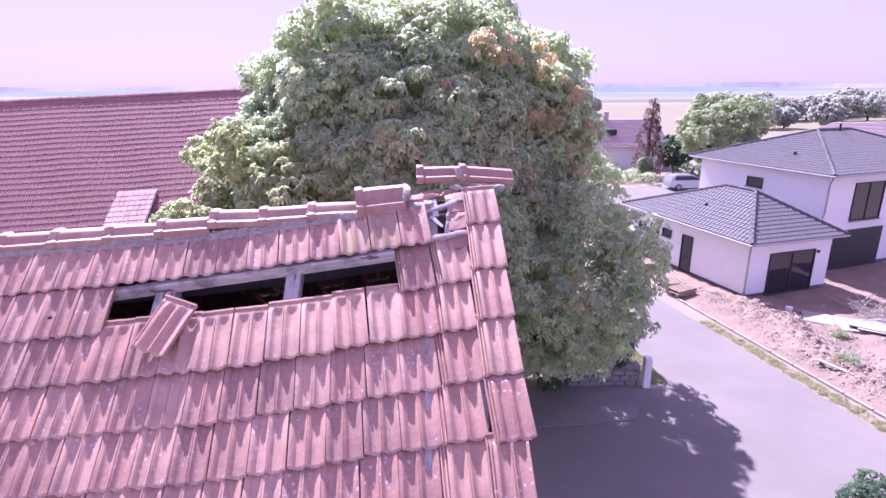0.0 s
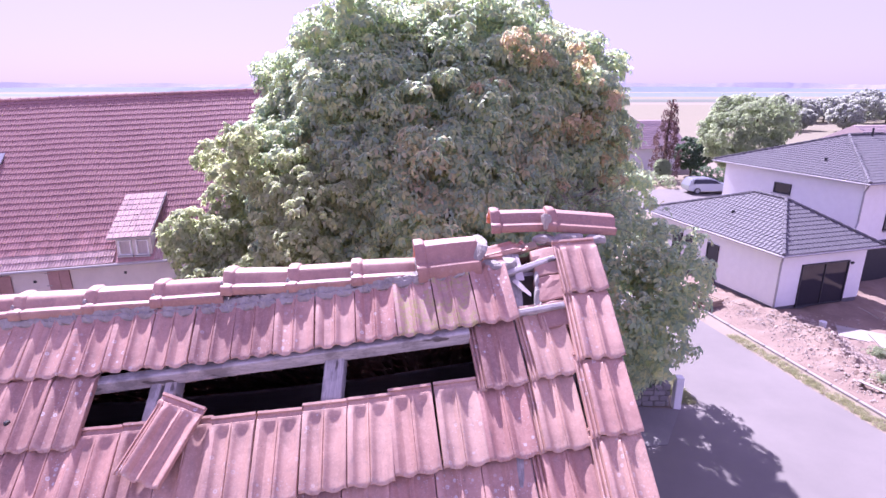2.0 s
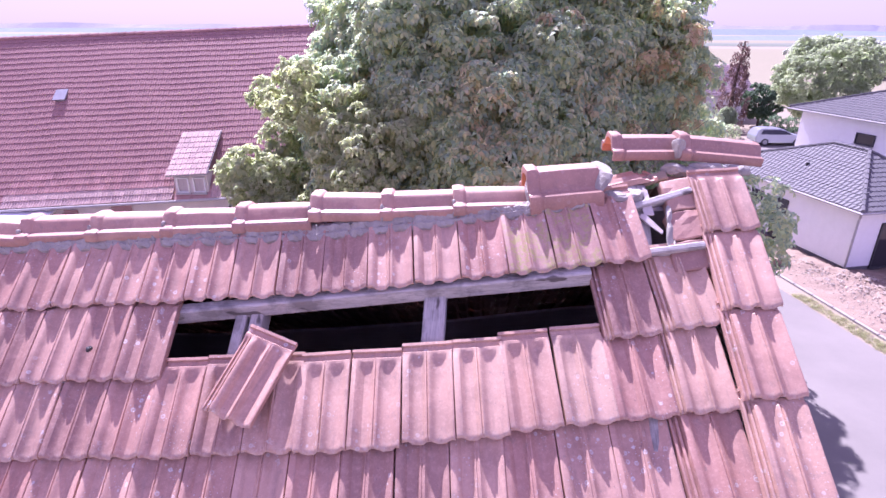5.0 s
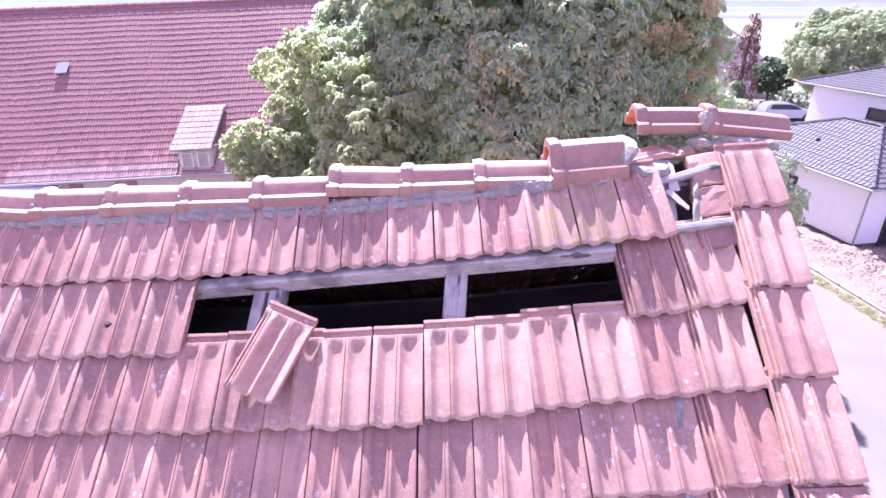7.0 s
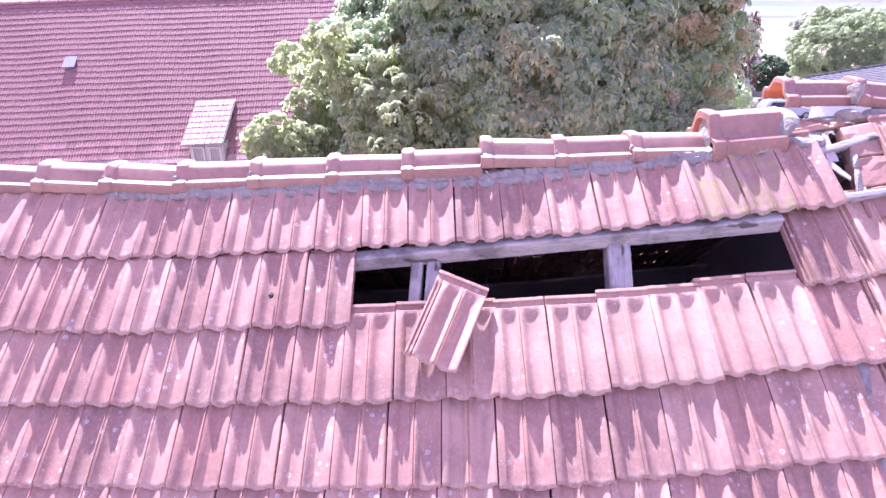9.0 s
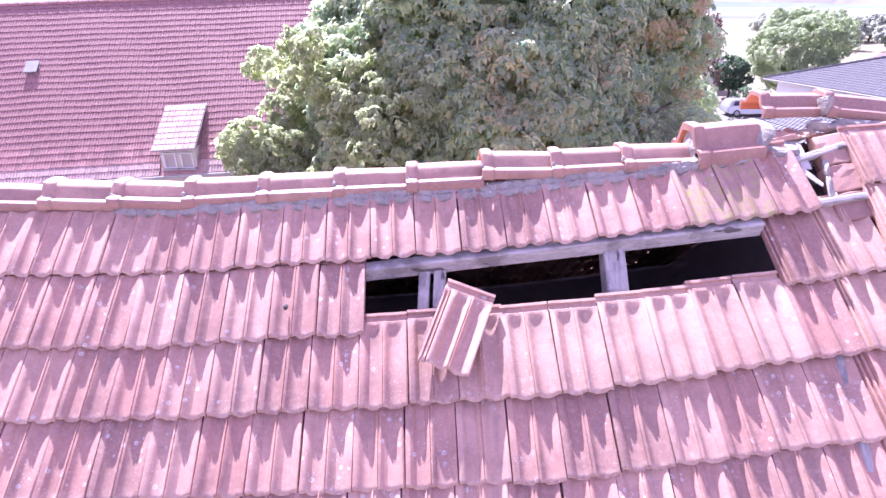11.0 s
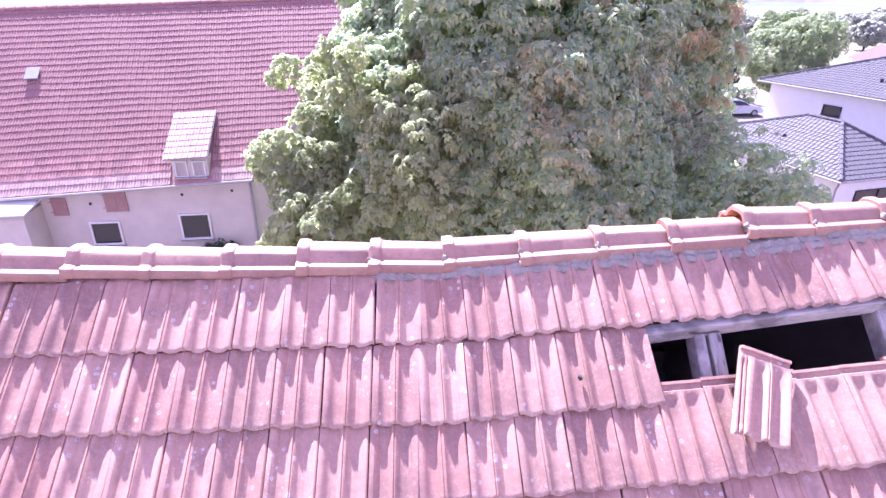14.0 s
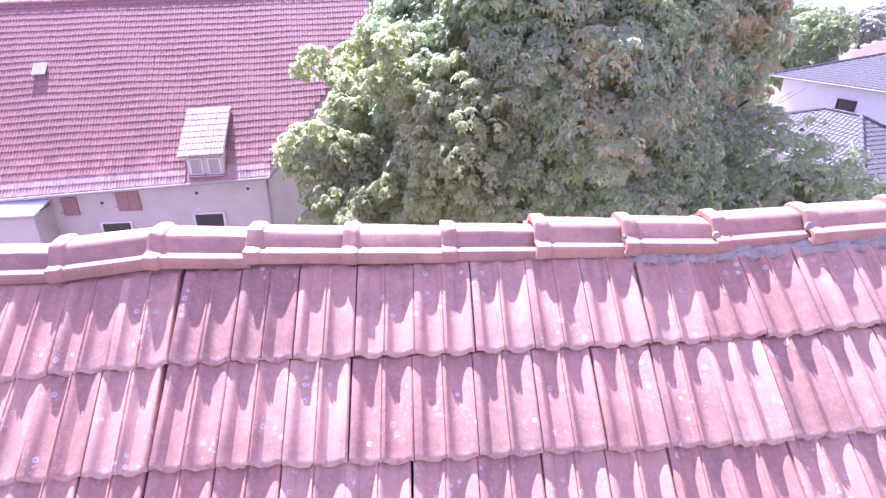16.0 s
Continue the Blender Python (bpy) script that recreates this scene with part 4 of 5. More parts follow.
for m in dplaces:
    link_part("dormer_tile", PAN_PALE, dormer, m)
# wall openings
for u, z, w, h in ((-2.66, 1.64, 1.1, 1.04), (-5.80, 1.56, 1.06, 0.93)):
    window_unit(barn, pose(u, -0.01, z), w, h, mat_frame=WHITE_PAINT, mullions=0, bar=0.07)
for u, z, w, h, double in ((-6.86, 2.78, 0.5, 0.66, 0), (-5.08, 2.86, 0.76, 0.80, 1)):
    sh = part("shutter", box((u, -0.06, z), (u + w, -0.01, z + h), 0.006), SHUTTER, barn, label="closed red-brown wooden shutter")
    if double:
        part("meeting_strip", box((u + w / 2 - 0.02, -0.075, z + 0.02), (u + w / 2 + 0.02, -0.055, z + h - 0.02), 0.004), SHUTTER, sh)
    for zz in (0.2, 0.8):
        part("hinge", box((u - 0.08, -0.072, z + h * zz - 0.015), (u + 0.1, -0.05, z + h * zz + 0.015)), OLD_WOOD if double else SHUTTER, sh)
for u, z in ((-2.4, 3.41), (-0.63, 3.5), (-5.58, 3.18)):
    part("vent_hole", tube([(u, -0.02, z), (u, 0.05, z)], 0.055, 10), DARK_FRAME, barn, label="dark round vent hole")
hatch = part("roof_hatch", box((-0.21, 0, -0.05), (0.21, 0.52, 0.10), 0.02), GREY_METAL, barn_roof_part, frame_of((1, 0, 0.05), (0, 1, BSL * 0.86), (-8.1, 3.36, barn_roof(-8.1, 3.36) + 0.06)), label="small zinc roof hatch")
part("lid", box((-0.25, -0.04, 0.10), (0.25, 0.56, 0.125), 0.008), GREY_METAL, hatch)
# lean-to against the barn
annex = empty("annex", BARN, label="low pale lean-to shed against the barn wall", category="shed")
part("wall", box((-13.0, -1.2, 0), (-7.2, -0.01, 3.22)), RENDER_OLD, annex)
bm = prism([(-13.1, -1.3), (-7.1, -1.3), (-7.1, -0.012), (-13.1, -0.012)], 0.0, 0.07)
bm.transform(Matrix(((1, 0, 0, 0), (0, 1, 0, 0), (0, 0.15, 1, 3.44), (0, 0, 0, 1))))
part("roof", bm, RENDER_NEW, annex)
part("edge_strip", box((-13.1, -1.34, 3.2), (-7.06, -1.305, 3.29), 0.01), FASCIA, annex)


# ---- trees ----
def leaf_cloud(name, centres, normals, size, mat, parent, leaflets=6, seed=0, droop=0.5, aspect=0.42):
    """Many palmate leaves: at each centre a fan of leaflets that hang outward."""
    g = np.random.default_rng(seed)
    c = np.asarray(centres, float)
    nr = np.asarray(normals, float)
    n = len(c)
    nr = nr / np.linalg.norm(nr, axis=1, keepdims=True)
    axis = nr + g.normal(0, 0.35, (n, 3)) + np.array([0, 0, 0.45])
    axis /= np.linalg.norm(axis, axis=1, keepdims=True)
    ref = g.normal(0, 1, (n, 3))
    a = np.cross(axis, ref)
    a /= np.linalg.norm(a, axis=1, keepdims=True)
    b = np.cross(axis, a)
    sz = size * g.uniform(0.7, 1.3, n)
    quads = []
    for i in range(leaflets):
        t = 2 * math.pi * i / leaflets + g.uniform(-0.3, 0.3, n)
        d = np.cos(t)[:, None] * a + np.sin(t)[:, None] * b
        s = np.cross(axis, d)
        ln = sz * g.uniform(0.75, 1.15, n)
        w = (ln * aspect * 0.5)[:, None]
        mid = c + d * (ln * 0.58)[:, None] - axis * (ln * 0.12 * droop)[:, None]
        tip = c + d * ln[:, None] * 0.95 - axis * (ln * 0.55 * droop)[:, None] - np.array([0, 0, 1]) * (ln * 0.35 * droop)[:, None]
        quads.append(np.stack([c, mid - s * w, tip, mid + s * w], 1))
    v = np.concatenate(quads, 0).reshape(-1, 3)
    m = len(v) // 4
    me = bpy.data.meshes.new(name)
    me.vertices.add(len(v))
    me.vertices.foreach_set("co", v.ravel())
    me.loops.add(len(v))
    me.loops.foreach_set("vertex_index", np.arange(len(v)))
    me.polygons.add(m)
    me.polygons.foreach_set("loop_start", np.arange(m) * 4)
    me.polygons.foreach_set("loop_total", np.full(m, 4))
    me.update(calc_edges=True)
    me.validate()
    me.materials.append(mat)
    return link_part(name, me, parent)


def crown_points(lumps, per_area, seed, inner=0.25):
    """Centres and outward normals on the shells of overlapping lumps (x, y, z, rx, ry, rz)."""
    g = np.random.default_rng(seed)
    pts, nrm = [], []
    L = np.array(lumps, float)
    for x, y, z, rx, ry, rz in lumps:
        count = int(per_area * 4 * math.pi * ((rx * ry + ry * rz + rx * rz) / 3))
        d = g.normal(0, 1, (count, 3))
        d /= np.linalg.norm(d, axis=1, keepdims=True)
        rad = 1 - np.abs(g.normal(0, 0.16, count)) + g.uniform(-0.02, 0.10, count)
        p = np.array([x, y, z]) + d * np.array([rx, ry, rz]) * rad[:, None]
        keep = np.ones(count, bool)
        for o in L:
            q = (p - o[:3]) / o[3:]
            keep &= (q ** 2).sum(1) > 0.6
        pts.append(p[keep])
        nrm.append((d / np.array([rx, ry, rz]))[keep])
    return np.concatenate(pts), np.concatenate(nrm)


def limbs(parent, base, centre, radii, count, radius, seed, mat=BARK):
    g = random.Random(seed)
    fork = Vector(base) + Vector((0, 0, (centre[2] - base[2]) * 0.45))
    part("trunk", tube([Vector(base) + Vector((g.uniform(-.05, .05), g.uniform(-.05, .05), i * (fork.z - base[2]) / 5)) for i in range(6)], radius, 10, radius * 0.75), mat, parent)
    for i in range(count):
        t, z = i * 2.4, g.uniform(-0.4, 0.85)
        r = math.sqrt(1 - z * z) * 0.85
        tip = Vector((centre[0] + radii[0] * r * math.cos(t), centre[1] + radii[1] * r * math.sin(t), centre[2] + radii[2] * z * 0.85))
        mid = fork.lerp(tip, 0.5) + Vector((g.uniform(-.4, .4), g.uniform(-.4, .4), 0.5))
        part("limb", tube([fork, fork.lerp(mid, 0.5) + Vector((0, 0, 0.2)), mid, mid.lerp(tip, 0.6), tip], radius * 0.42, 6, 0.03), mat, parent)


def leafy_shell(centre, radii, count, seed, rough=(0.075, 0.05, 0.03), low=-0.8, depth=0.07, gaps=1.5, full=2.0):
    """Centres and normals of leaves on an uneven crown: bulges of three sizes, with gaps between them."""
    g = np.random.default_rng(seed)
    d = g.normal(0, 1, (int(count * 1.5), 3))
    d /= np.linalg.norm(d, axis=1, keepdims=True)
    d = d[d[:, 2] > low]
    f = np.ones(len(d))
    fine = np.zeros(len(d))
    for amp, freq in zip(rough, (4.5, 11.0, 24.0)):
        w = np.zeros(len(d))
        for _ in range(7):
            k = g.normal(0, 1, 3)
            k *= freq * g.uniform(0.7, 1.3) / np.linalg.norm(k)
            w += np.cos(d @ k + g.uniform(0, 6.3))
        f += amp * w * 0.53
        fine += w * (freq > 10)
    keep = fine > -gaps * 2.2
    f -= np.abs(g.normal(0, depth, len(d)))
    f *= (np.hypot(d[:, 0], d[:, 1]) ** full + np.abs(d[:, 2]) ** full) ** (-1 / full)
    p = np.array(centre) + d * np.array(radii) * f[:, None]
    return p[keep], (d / np.array(radii))[keep]


def rosettes(centres, normals, leaves, radius, seed):
    """Each centre becomes a small dome of leaves at a twig's end, open below."""
    g = np.random.default_rng(seed)
    c = np.repeat(np.asarray(centres, float), leaves, 0)
    n = np.asarray(normals, float)
    n = n / np.linalg.norm(n, axis=1, keepdims=True) * 0.8 + np.array([0, 0, 0.75])
    n = np.repeat(n / np.linalg.norm(n, axis=1, keepdims=True), leaves, 0)
    d = g.normal(0, 1, c.shape)
    d /= np.linalg.norm(d, axis=1, keepdims=True)
    side = (d * n).sum(1, keepdims=True)
    d = np.where(side < -0.15, d - 1.6 * side * n, d)
    r = np.repeat(g.uniform(0.6, 1.35, len(centres)), leaves)[:, None] * radius * g.uniform(0.65, 1.0, (len(c), 1))
    return c + d * r * np.array([1.0, 1.0, 0.75]), d + 0.4 * n


chestnut = empty("chestnut_tree", label="large dense horse chestnut tree with browning leaves", category="tree")
C0, R0 = (-0.85, 16.8, 6.75), (6.1, 4.9, 5.5)
limbs(chestnut, (0.0, 16.6, 0), C0, R0, 16, 0.42, 3)
lumps = [(4.1, 14.6, 6.0, 1.3, 1.3, 1.4), (3.6, 13.8, 4.8, 1.3, 1.3, 1.3), (4.3, 14.4, 3.8, 1.3, 1.3, 1.4), (4.9, 15.0, 4.7, 1.0, 1.0, 0.9), (3.4, 13.8, 3.5, 1.2, 1.2, 1.1), (4.6, 15.2, 2.8, 1.0, 1.1, 1.1), (2.4, 14.2, 3.3, 1.3, 1.2, 1.1), (1.2, 14.0, 3.4, 1.3, 1.2, 1.1), (3.2, 15.6, 2.5, 1.2, 1.2, 1.0), (4.7, 16.2, 2.2, 1.2, 1.2, 1.1), (5.0, 12.8, 5.3, 0.4, 0.5, 0.35), (4.7, 12.6, 4.7, 0.6, 0.6, 0.5), (4.1, 12.8, 5.6, 0.6, 0.6, 0.5), (4.9, 12.8, 4.1, 0.5, 0.5, 0.5), (3.8, 12.7, 5.0, 0.7, 0.6, 0.6), (5.1, 13.0, 4.7, 0.3, 0.5, 0.3), (3.9, 12.9, 3.8, 0.6, 0.6, 0.5), (3.2, 12.8, 4.4, 0.8, 0.7, 0.7), (2.6, 12.9, 5.2, 0.7, 0.7, 0.6), (4.0, 13.2, 6.1, 0.5, 0.5, 0.4), (5.25, 12.7, 5.5, 0.3, 0.3, 0.25), (5.25, 12.6, 4.9, 0.35, 0.3, 0.3), (4.6, 12.6, 5.7, 0.4, 0.4, 0.3), (5.25, 13.0, 6.0, 0.45, 0.45, 0.35), (5.2, 13.8, 6.4, 0.6, 0.6, 0.4), (5.5, 13.4, 5.7, 0.35, 0.4, 0.3),
         # mostly hidden lumps at the back right, added to shape the shadow on the road
         (5.8, 19.4, 4.4, 1.4, 1.4, 1.3), (5.3, 19.5, 6.4, 1.4, 1.4, 1.4), (4.7, 20.0, 7.9, 1.2, 1.4, 1.2), (3.8, 20.2, 9.2, 1.1, 1.3, 1.1), (3.8, 19.0, 5.5, 1.6, 1.6, 1.8),
         (-4.6, 15.6, 7.6, 1.2, 1.2, 1.3), (-4.7, 15.0, 5.6, 1.2, 1.1, 1.3), (-5.2, 14.9, 4.0, 1.2, 1.1, 1.2), (-3.8, 14.2, 6.0, 1.0, 0.9, 1.2), (-3.4, 14.0, 4.2, 1.2, 1.0, 1.2)]
shoots = [(-3.54, 13.0, 8.45, 0.22, 0.22, 0.3), (-3.5, 12.7, 8.0, 0.3, 0.3, 0.35), (-2.71, 12.1, 7.77, 0.36, 0.3, 0.28), (-3.1, 12.2, 7.5, 0.42, 0.35, 0.35), (-4.2, 12.9, 7.66, 0.34, 0.3, 0.22),
          (-3.7, 12.5, 7.25, 0.45, 0.4, 0.35), (-3.2, 11.9, 6.9, 0.5, 0.4, 0.4), (-3.9, 12.3, 6.45, 0.5, 0.4, 0.45), (-3.0, 11.9, 6.2, 0.5, 0.4, 0.45), (-2.49, 12.6, 8.3, 0.3, 0.3, 0.28),
          (-7.1, 16.9, 8.15, 0.35, 0.35, 0.16), (-6.3, 16.5, 8.15, 0.45, 0.5, 0.3), (-5.85, 16.0, 7.6, 0.6, 0.6, 0.5), (-5.3, 14.2, 8.45, 0.65, 0.6, 0.5), (-4.8, 13.4, 8.55, 0.55, 0.5, 0.5),
          (-5.8, 15.0, 6.9, 0.6, 0.6, 0.6),
          (-7.05, 14.6, 6.4, 0.5, 0.6, 0.35), (-6.5, 14.3, 5.9, 0.7, 0.7, 0.55), (-6.1, 13.6, 5.6, 0.75, 0.8, 0.6), (-6.35, 13.8, 4.9, 0.9, 0.9, 0.8), (-5.6, 13.0, 4.7, 0.95, 1.0, 0.9), (-6.45, 14.2, 4.1, 0.95, 0.9, 0.9),
          (-6.5, 14.5, 6.65, 0.5, 0.5, 0.35), (-6.0, 14.3, 6.35, 0.6, 0.6, 0.5), (-6.75, 14.4, 6.55, 0.35, 0.4, 0.3), (-5.5, 14.0, 6.2, 0.6, 0.6, 0.6), (-5.0, 13.4, 5.6, 0.6, 0.6, 0.6),
          (-5.3, 12.7, 3.6, 1.0, 0.9, 0.9), (-6.3, 13.4, 3.2, 1.0, 0.9, 0.9), (-4.6, 12.6, 4.3, 0.7, 0.8, 0.8)]
# boughs that stand out of the crown, some of them with browned ends
g = random.Random(77)
boughs, browned = [], []
for p, n in zip(*leafy_shell(C0, (R0[0] * 0.85, R0[1] * 0.86, R0[2] * 0.91), 260, 78, full=2.65)):
    r = g.uniform(0.32, 0.62)
    q = Vector(p) + Vector(n) * g.uniform(0.0, 0.22)
    boughs.append((q.x, q.y, q.z, r, r, r * g.uniform(0.6, 0.9)))
    if g.random() < (0.5 if q.x > 1.6 else 0.22):
        q += Vector(n) * 0.25
        browned.append((q.x, q.y, q.z - 0.12, r * 0.5, r * 0.5, r * 0.42))
P, N = crown_points(lumps + boughs, 7.0, 5)
P2, N2 = leafy_shell(C0, (R0[0] * 0.83, R0[1] * 0.84, R0[2] * 0.89), 6400, 17, rough=(0.045, 0.05, 0.042), full=2.65)
P3, N3 = leafy_shell(C0, (R0[0] * 0.72, R0[1] * 0.73, R0[2] * 0.78), 1500, 18, full=2.65)
P, N = rosettes(np.concatenate([P, P2, P3]), np.concatenate([N, N2, N3]), 10, 0.32, 19)
leaf_cloud("crown", P, N, 0.128, CHESTNUT, chestnut, 5, 1, droop=0.6, aspect=0.55)
rusty = [(2.4, 14.3, 10.6, 0.55, 0.5, 0.4), (3.3, 14.8, 9.8, 0.5, 0.45, 0.4), (3.9, 15.1, 8.7, 0.42, 0.4, 0.4), (1.5, 13.9, 11.0, 0.45, 0.4, 0.35), (2.9, 14.1, 9.1, 0.38, 0.35, 0.35), (4.2, 15.5, 8.0, 0.35, 0.35, 0.35),
         (0.2, 13.1, 8.5, 0.3, 0.3, 0.25), (1.2, 13.0, 7.3, 0.32, 0.3, 0.28), (-0.7, 12.9, 6.7, 0.3, 0.3, 0.25), (-1.9, 13.1, 8.9, 0.28, 0.3, 0.22), (2.1, 13.6, 8.0, 0.3, 0.3, 0.25), (0.6, 13.5, 10.0, 0.35, 0.3, 0.25)]
P, N = crown_points(rusty + browned, 5.0, 25)
P, N = rosettes(P, N, 8, 0.24, 26)
leaf_cloud("browned_leaves", P, N, 0.12, RUST_LEAF, chestnut, 5, 27, droop=0.7, aspect=0.5)
g = random.Random(8)
tufts = []
for x, y, z, rx, ry, rz in shoots:
    for i in range(11):
        r = g.uniform(0.16, 0.3)
        tufts.append((x + rx * g.uniform(-1, 1) * 0.85, y + ry * g.uniform(-1, 0.6) * 0.8, z + rz * g.uniform(-1, 1), r, r, r * g.uniform(0.8, 1.5)))
P, N = crown_points(tufts, 16.0, 15)
P, N = rosettes(P, N, 6, 0.15, 16)
leaf_cloud("young_growth", P, N, 0.115, YOUNG_CHESTNUT, chestnut, 5, 4, droop=0.6, aspect=0.55)
core, core_n = crown_points([(C0[0], C0[1], C0[2] - 0.3, R0[0] * 0.52, R0[1] * 0.52, R0[2] * 0.62)], 12.0, 6)
g = random.Random(31)
verts, faces = [], []
for i in range(75):
    base = Vector((2.7 + g.uniform(-0.8, 0.7), 13.7 + g.uniform(-0.3, 0.4), 7.3 + g.uniform(-0.6, 0.5)))
    tip = base + Vector((g.uniform(-0.8, 0.8), g.uniform(-0.9, -0.2), g.uniform(-0.5, 0.6)))
    mid = base.lerp(tip, 0.5) + Vector((g.uniform(-0.15, 0.15), g.uniform(-0.15, 0.15), g.uniform(-0.15, 0.15)))
    for p0, p1 in ((base, mid), (mid, tip)):
        side = (p1 - p0).cross(Vector((0, 1, 0))).normalized() * 0.007
        k = len(verts)
        out = Vector((0, -0.007, 0))
        verts += [p0 + side, p0 - side, p0 + out, p1 + side * 0.6, p1 - side * 0.6, p1 + out * 0.6]
        faces += [(k, k + 2, k + 5, k + 3), (k + 2, k + 1, k + 4, k + 5), (k + 1, k, k + 3, k + 4)]
link_part("twig_tangle", mesh_of("twig_tangle", verts, faces, DEAD_TWIG), chestnut, label="bare dead twigs")
leaf_cloud("inner_leaves", core, core_n, 0.3, CHESTNUT, chestnut, 6, 2)


def round_tree(name, x, y, height, width, mat, label, seed, leaf=0.5, density=2.2, lift=0.12, group=""):
    t = empty(name, label=label, category="tree", group=group)
    c = (x, y, height * (0.5 + lift / 2))
    r = (width / 2, width / 2, height * (0.5 - lift / 2))
    limbs(t, (x, y, 0), c, r, 7, width * 0.03, seed)
    count = int(density * 16)
    p, nn = leafy_shell(c, (r[0] * 0.9, r[1] * 0.9, r[2] * 0.88), count, seed, low=-1.0, depth=0.12, gaps=2.0)
    p, nn = rosettes(p, nn, 8, width * 0.045, seed)
    leaf_cloud("crown", p, nn, leaf, mat, t, 4, seed, droop=0.6, aspect=0.6)
    return t


round_tree("broadleaf_tree", 22.3, 42.6, 9.9, 6.7, GREEN_LEAF, "rounded light green broadleaf tree behind the houses", 21, 0.15, 75.0, lift=0.34)

# ---- distance ----
def hedge(name, x0, x1, y0, y1, height, mat, label, seed, leaf=0.25, density=9.0):
    t = empty(name, label=label, category="hedge")
    g = random.Random(seed)
    lp = []
    n = max(3, int((x1 - x0) / 0.9))
    for i in range(n):
        r = height * g.uniform(0.42, 0.56)
        lp.append((x0 + (x1 - x0) * (i + 0.5) / n, g.uniform(y0, y1), height * 0.5, (x1 - x0) / n * 0.8, max(0.5, (y1 - y0) * 0.7), r))
    p, nn = crown_points(lp, density, seed)
    leaf_cloud("leaves", p, nn, leaf, mat, t, 5, seed)
    part("stem", tube([((x0 + x1) / 2, (y0 + y1) / 2, 0), ((x0 + x1) / 2, (y0 + y1) / 2, height * 0.5)], 0.06), BARK, t)
    return t


# drooping copper tree beside the far house
weeping = empty("weeping_tree", label="tall ragged dark purple weeping tree", category="tree")
part("trunk", tube([(24.6, 62.5, 0), (24.5, 62.5, 4), (24.7, 62.5, 8.7)], 0.28, 8, 0.05), BARK, weeping)
g = random.Random(77)
tips = []
for i in range(46):
    z = 8.8 - 7.0 * (i / 46) ** 0.9
    r = 0.35 + 2.3 * (1 - z / 9.2) * g.uniform(0.55, 1.1)
    t = i * 2.4
    r *= g.uniform(0.6, 1.5)
    tips.append((24.6 + 0.75 * r * math.cos(t), 62.5 + 0.75 * r * math.sin(t), z - 0.8, 0.32, 0.32, 1.0 * g.uniform(0.6, 1.2)))
p, nn = crown_points(tips, 6.0, 3)
leaf_cloud("crown", p, nn, 0.26, PURPLE_LEAF, weeping, 4, 9, droop=1.4)

far_house = empty("far_house", pose(19.3, 67.5, -1.4, 0, 0, 4), label="distant white house with a red-brown tile roof", category="house")
part("wall", box((0, 0, 0), (9.5, 9, 4.6)), RENDER_NEW, far_house)
bm = bmesh.new()
v = [bm.verts.new(c) for c in ((-0.5, -0.6, 4.2), (10.0, -0.6, 4.2), (10.0, 9.6, 4.2), (-0.5, 9.6, 4.2), (-0.5, 4.5, 7.3), (10.0, 4.5, 7.3))]
for f in ((0, 1, 5, 4), (2, 3, 4, 5), (1, 2, 5), (3, 0, 4), (3, 2, 1, 0)):
    bm.faces.new([v[i] for i in f])
fr = part("roof", bm, FAR_TILE, far_house)
for r in range(16):
    f = r / 16
    part("tile_course", box((-0.5, -0.62 + 5.1 * f, 4.2 + 3.1 * f), (10.0, -0.5 + 5.1 * f, 4.29 + 3.1 * f)), FAR_TILE, fr)
part("chimney", box((3.0, 4.0, 6.9), (3.6, 4.6, 8.2)), FAR_TILE, fr)
for x in (0.8, 2.6):
    sk = part("roof_window", box((x, 1.2, 5.55), (x + 1.1, 2.3, 6.25)), DARK_FRAME, fr)
    sk.matrix_basis = Matrix.Translation((0, 0.0, -0.05))
window_unit(far_house, pose(6.8, -0.01, 1.3), 1.2, 1.2, mat_frame=WHITE_PAINT)

far_house_b = empty("far_house", pose(57, 73, -1.7, 0, 0, 8), label="distant long house with a pale red roof", category="house")
part("wall", box((0, 0, 0), (24, 9, 4.6)), RENDER_NEW, far_house_b)
bm = bmesh.new()
v = [bm.verts.new(c) for c in ((-0.5, -0.6, 4.4), (24.5, -0.6, 4.4), (24.5, 9.6, 4.4), (-0.5, 9.6, 4.4), (-0.5, 4.5, 6.6), (24.5, 4.5, 6.6))]
for f in ((0, 1, 5, 4), (2, 3, 4, 5), (1, 2, 5), (3, 0, 4), (3, 2, 1, 0)):
    bm.faces.new([v[i] for i in f])
fr = part("roof", bm, FAR_TILE, far_house_b)
for r in range(14):
    f = r / 14
    part("tile_course", box((-0.5, -0.62 + 5.1 * f, 4.4 + 2.2 * f), (24.5, -0.5 + 5.1 * f, 4.47 + 2.2 * f)), FAR_TILE, fr)


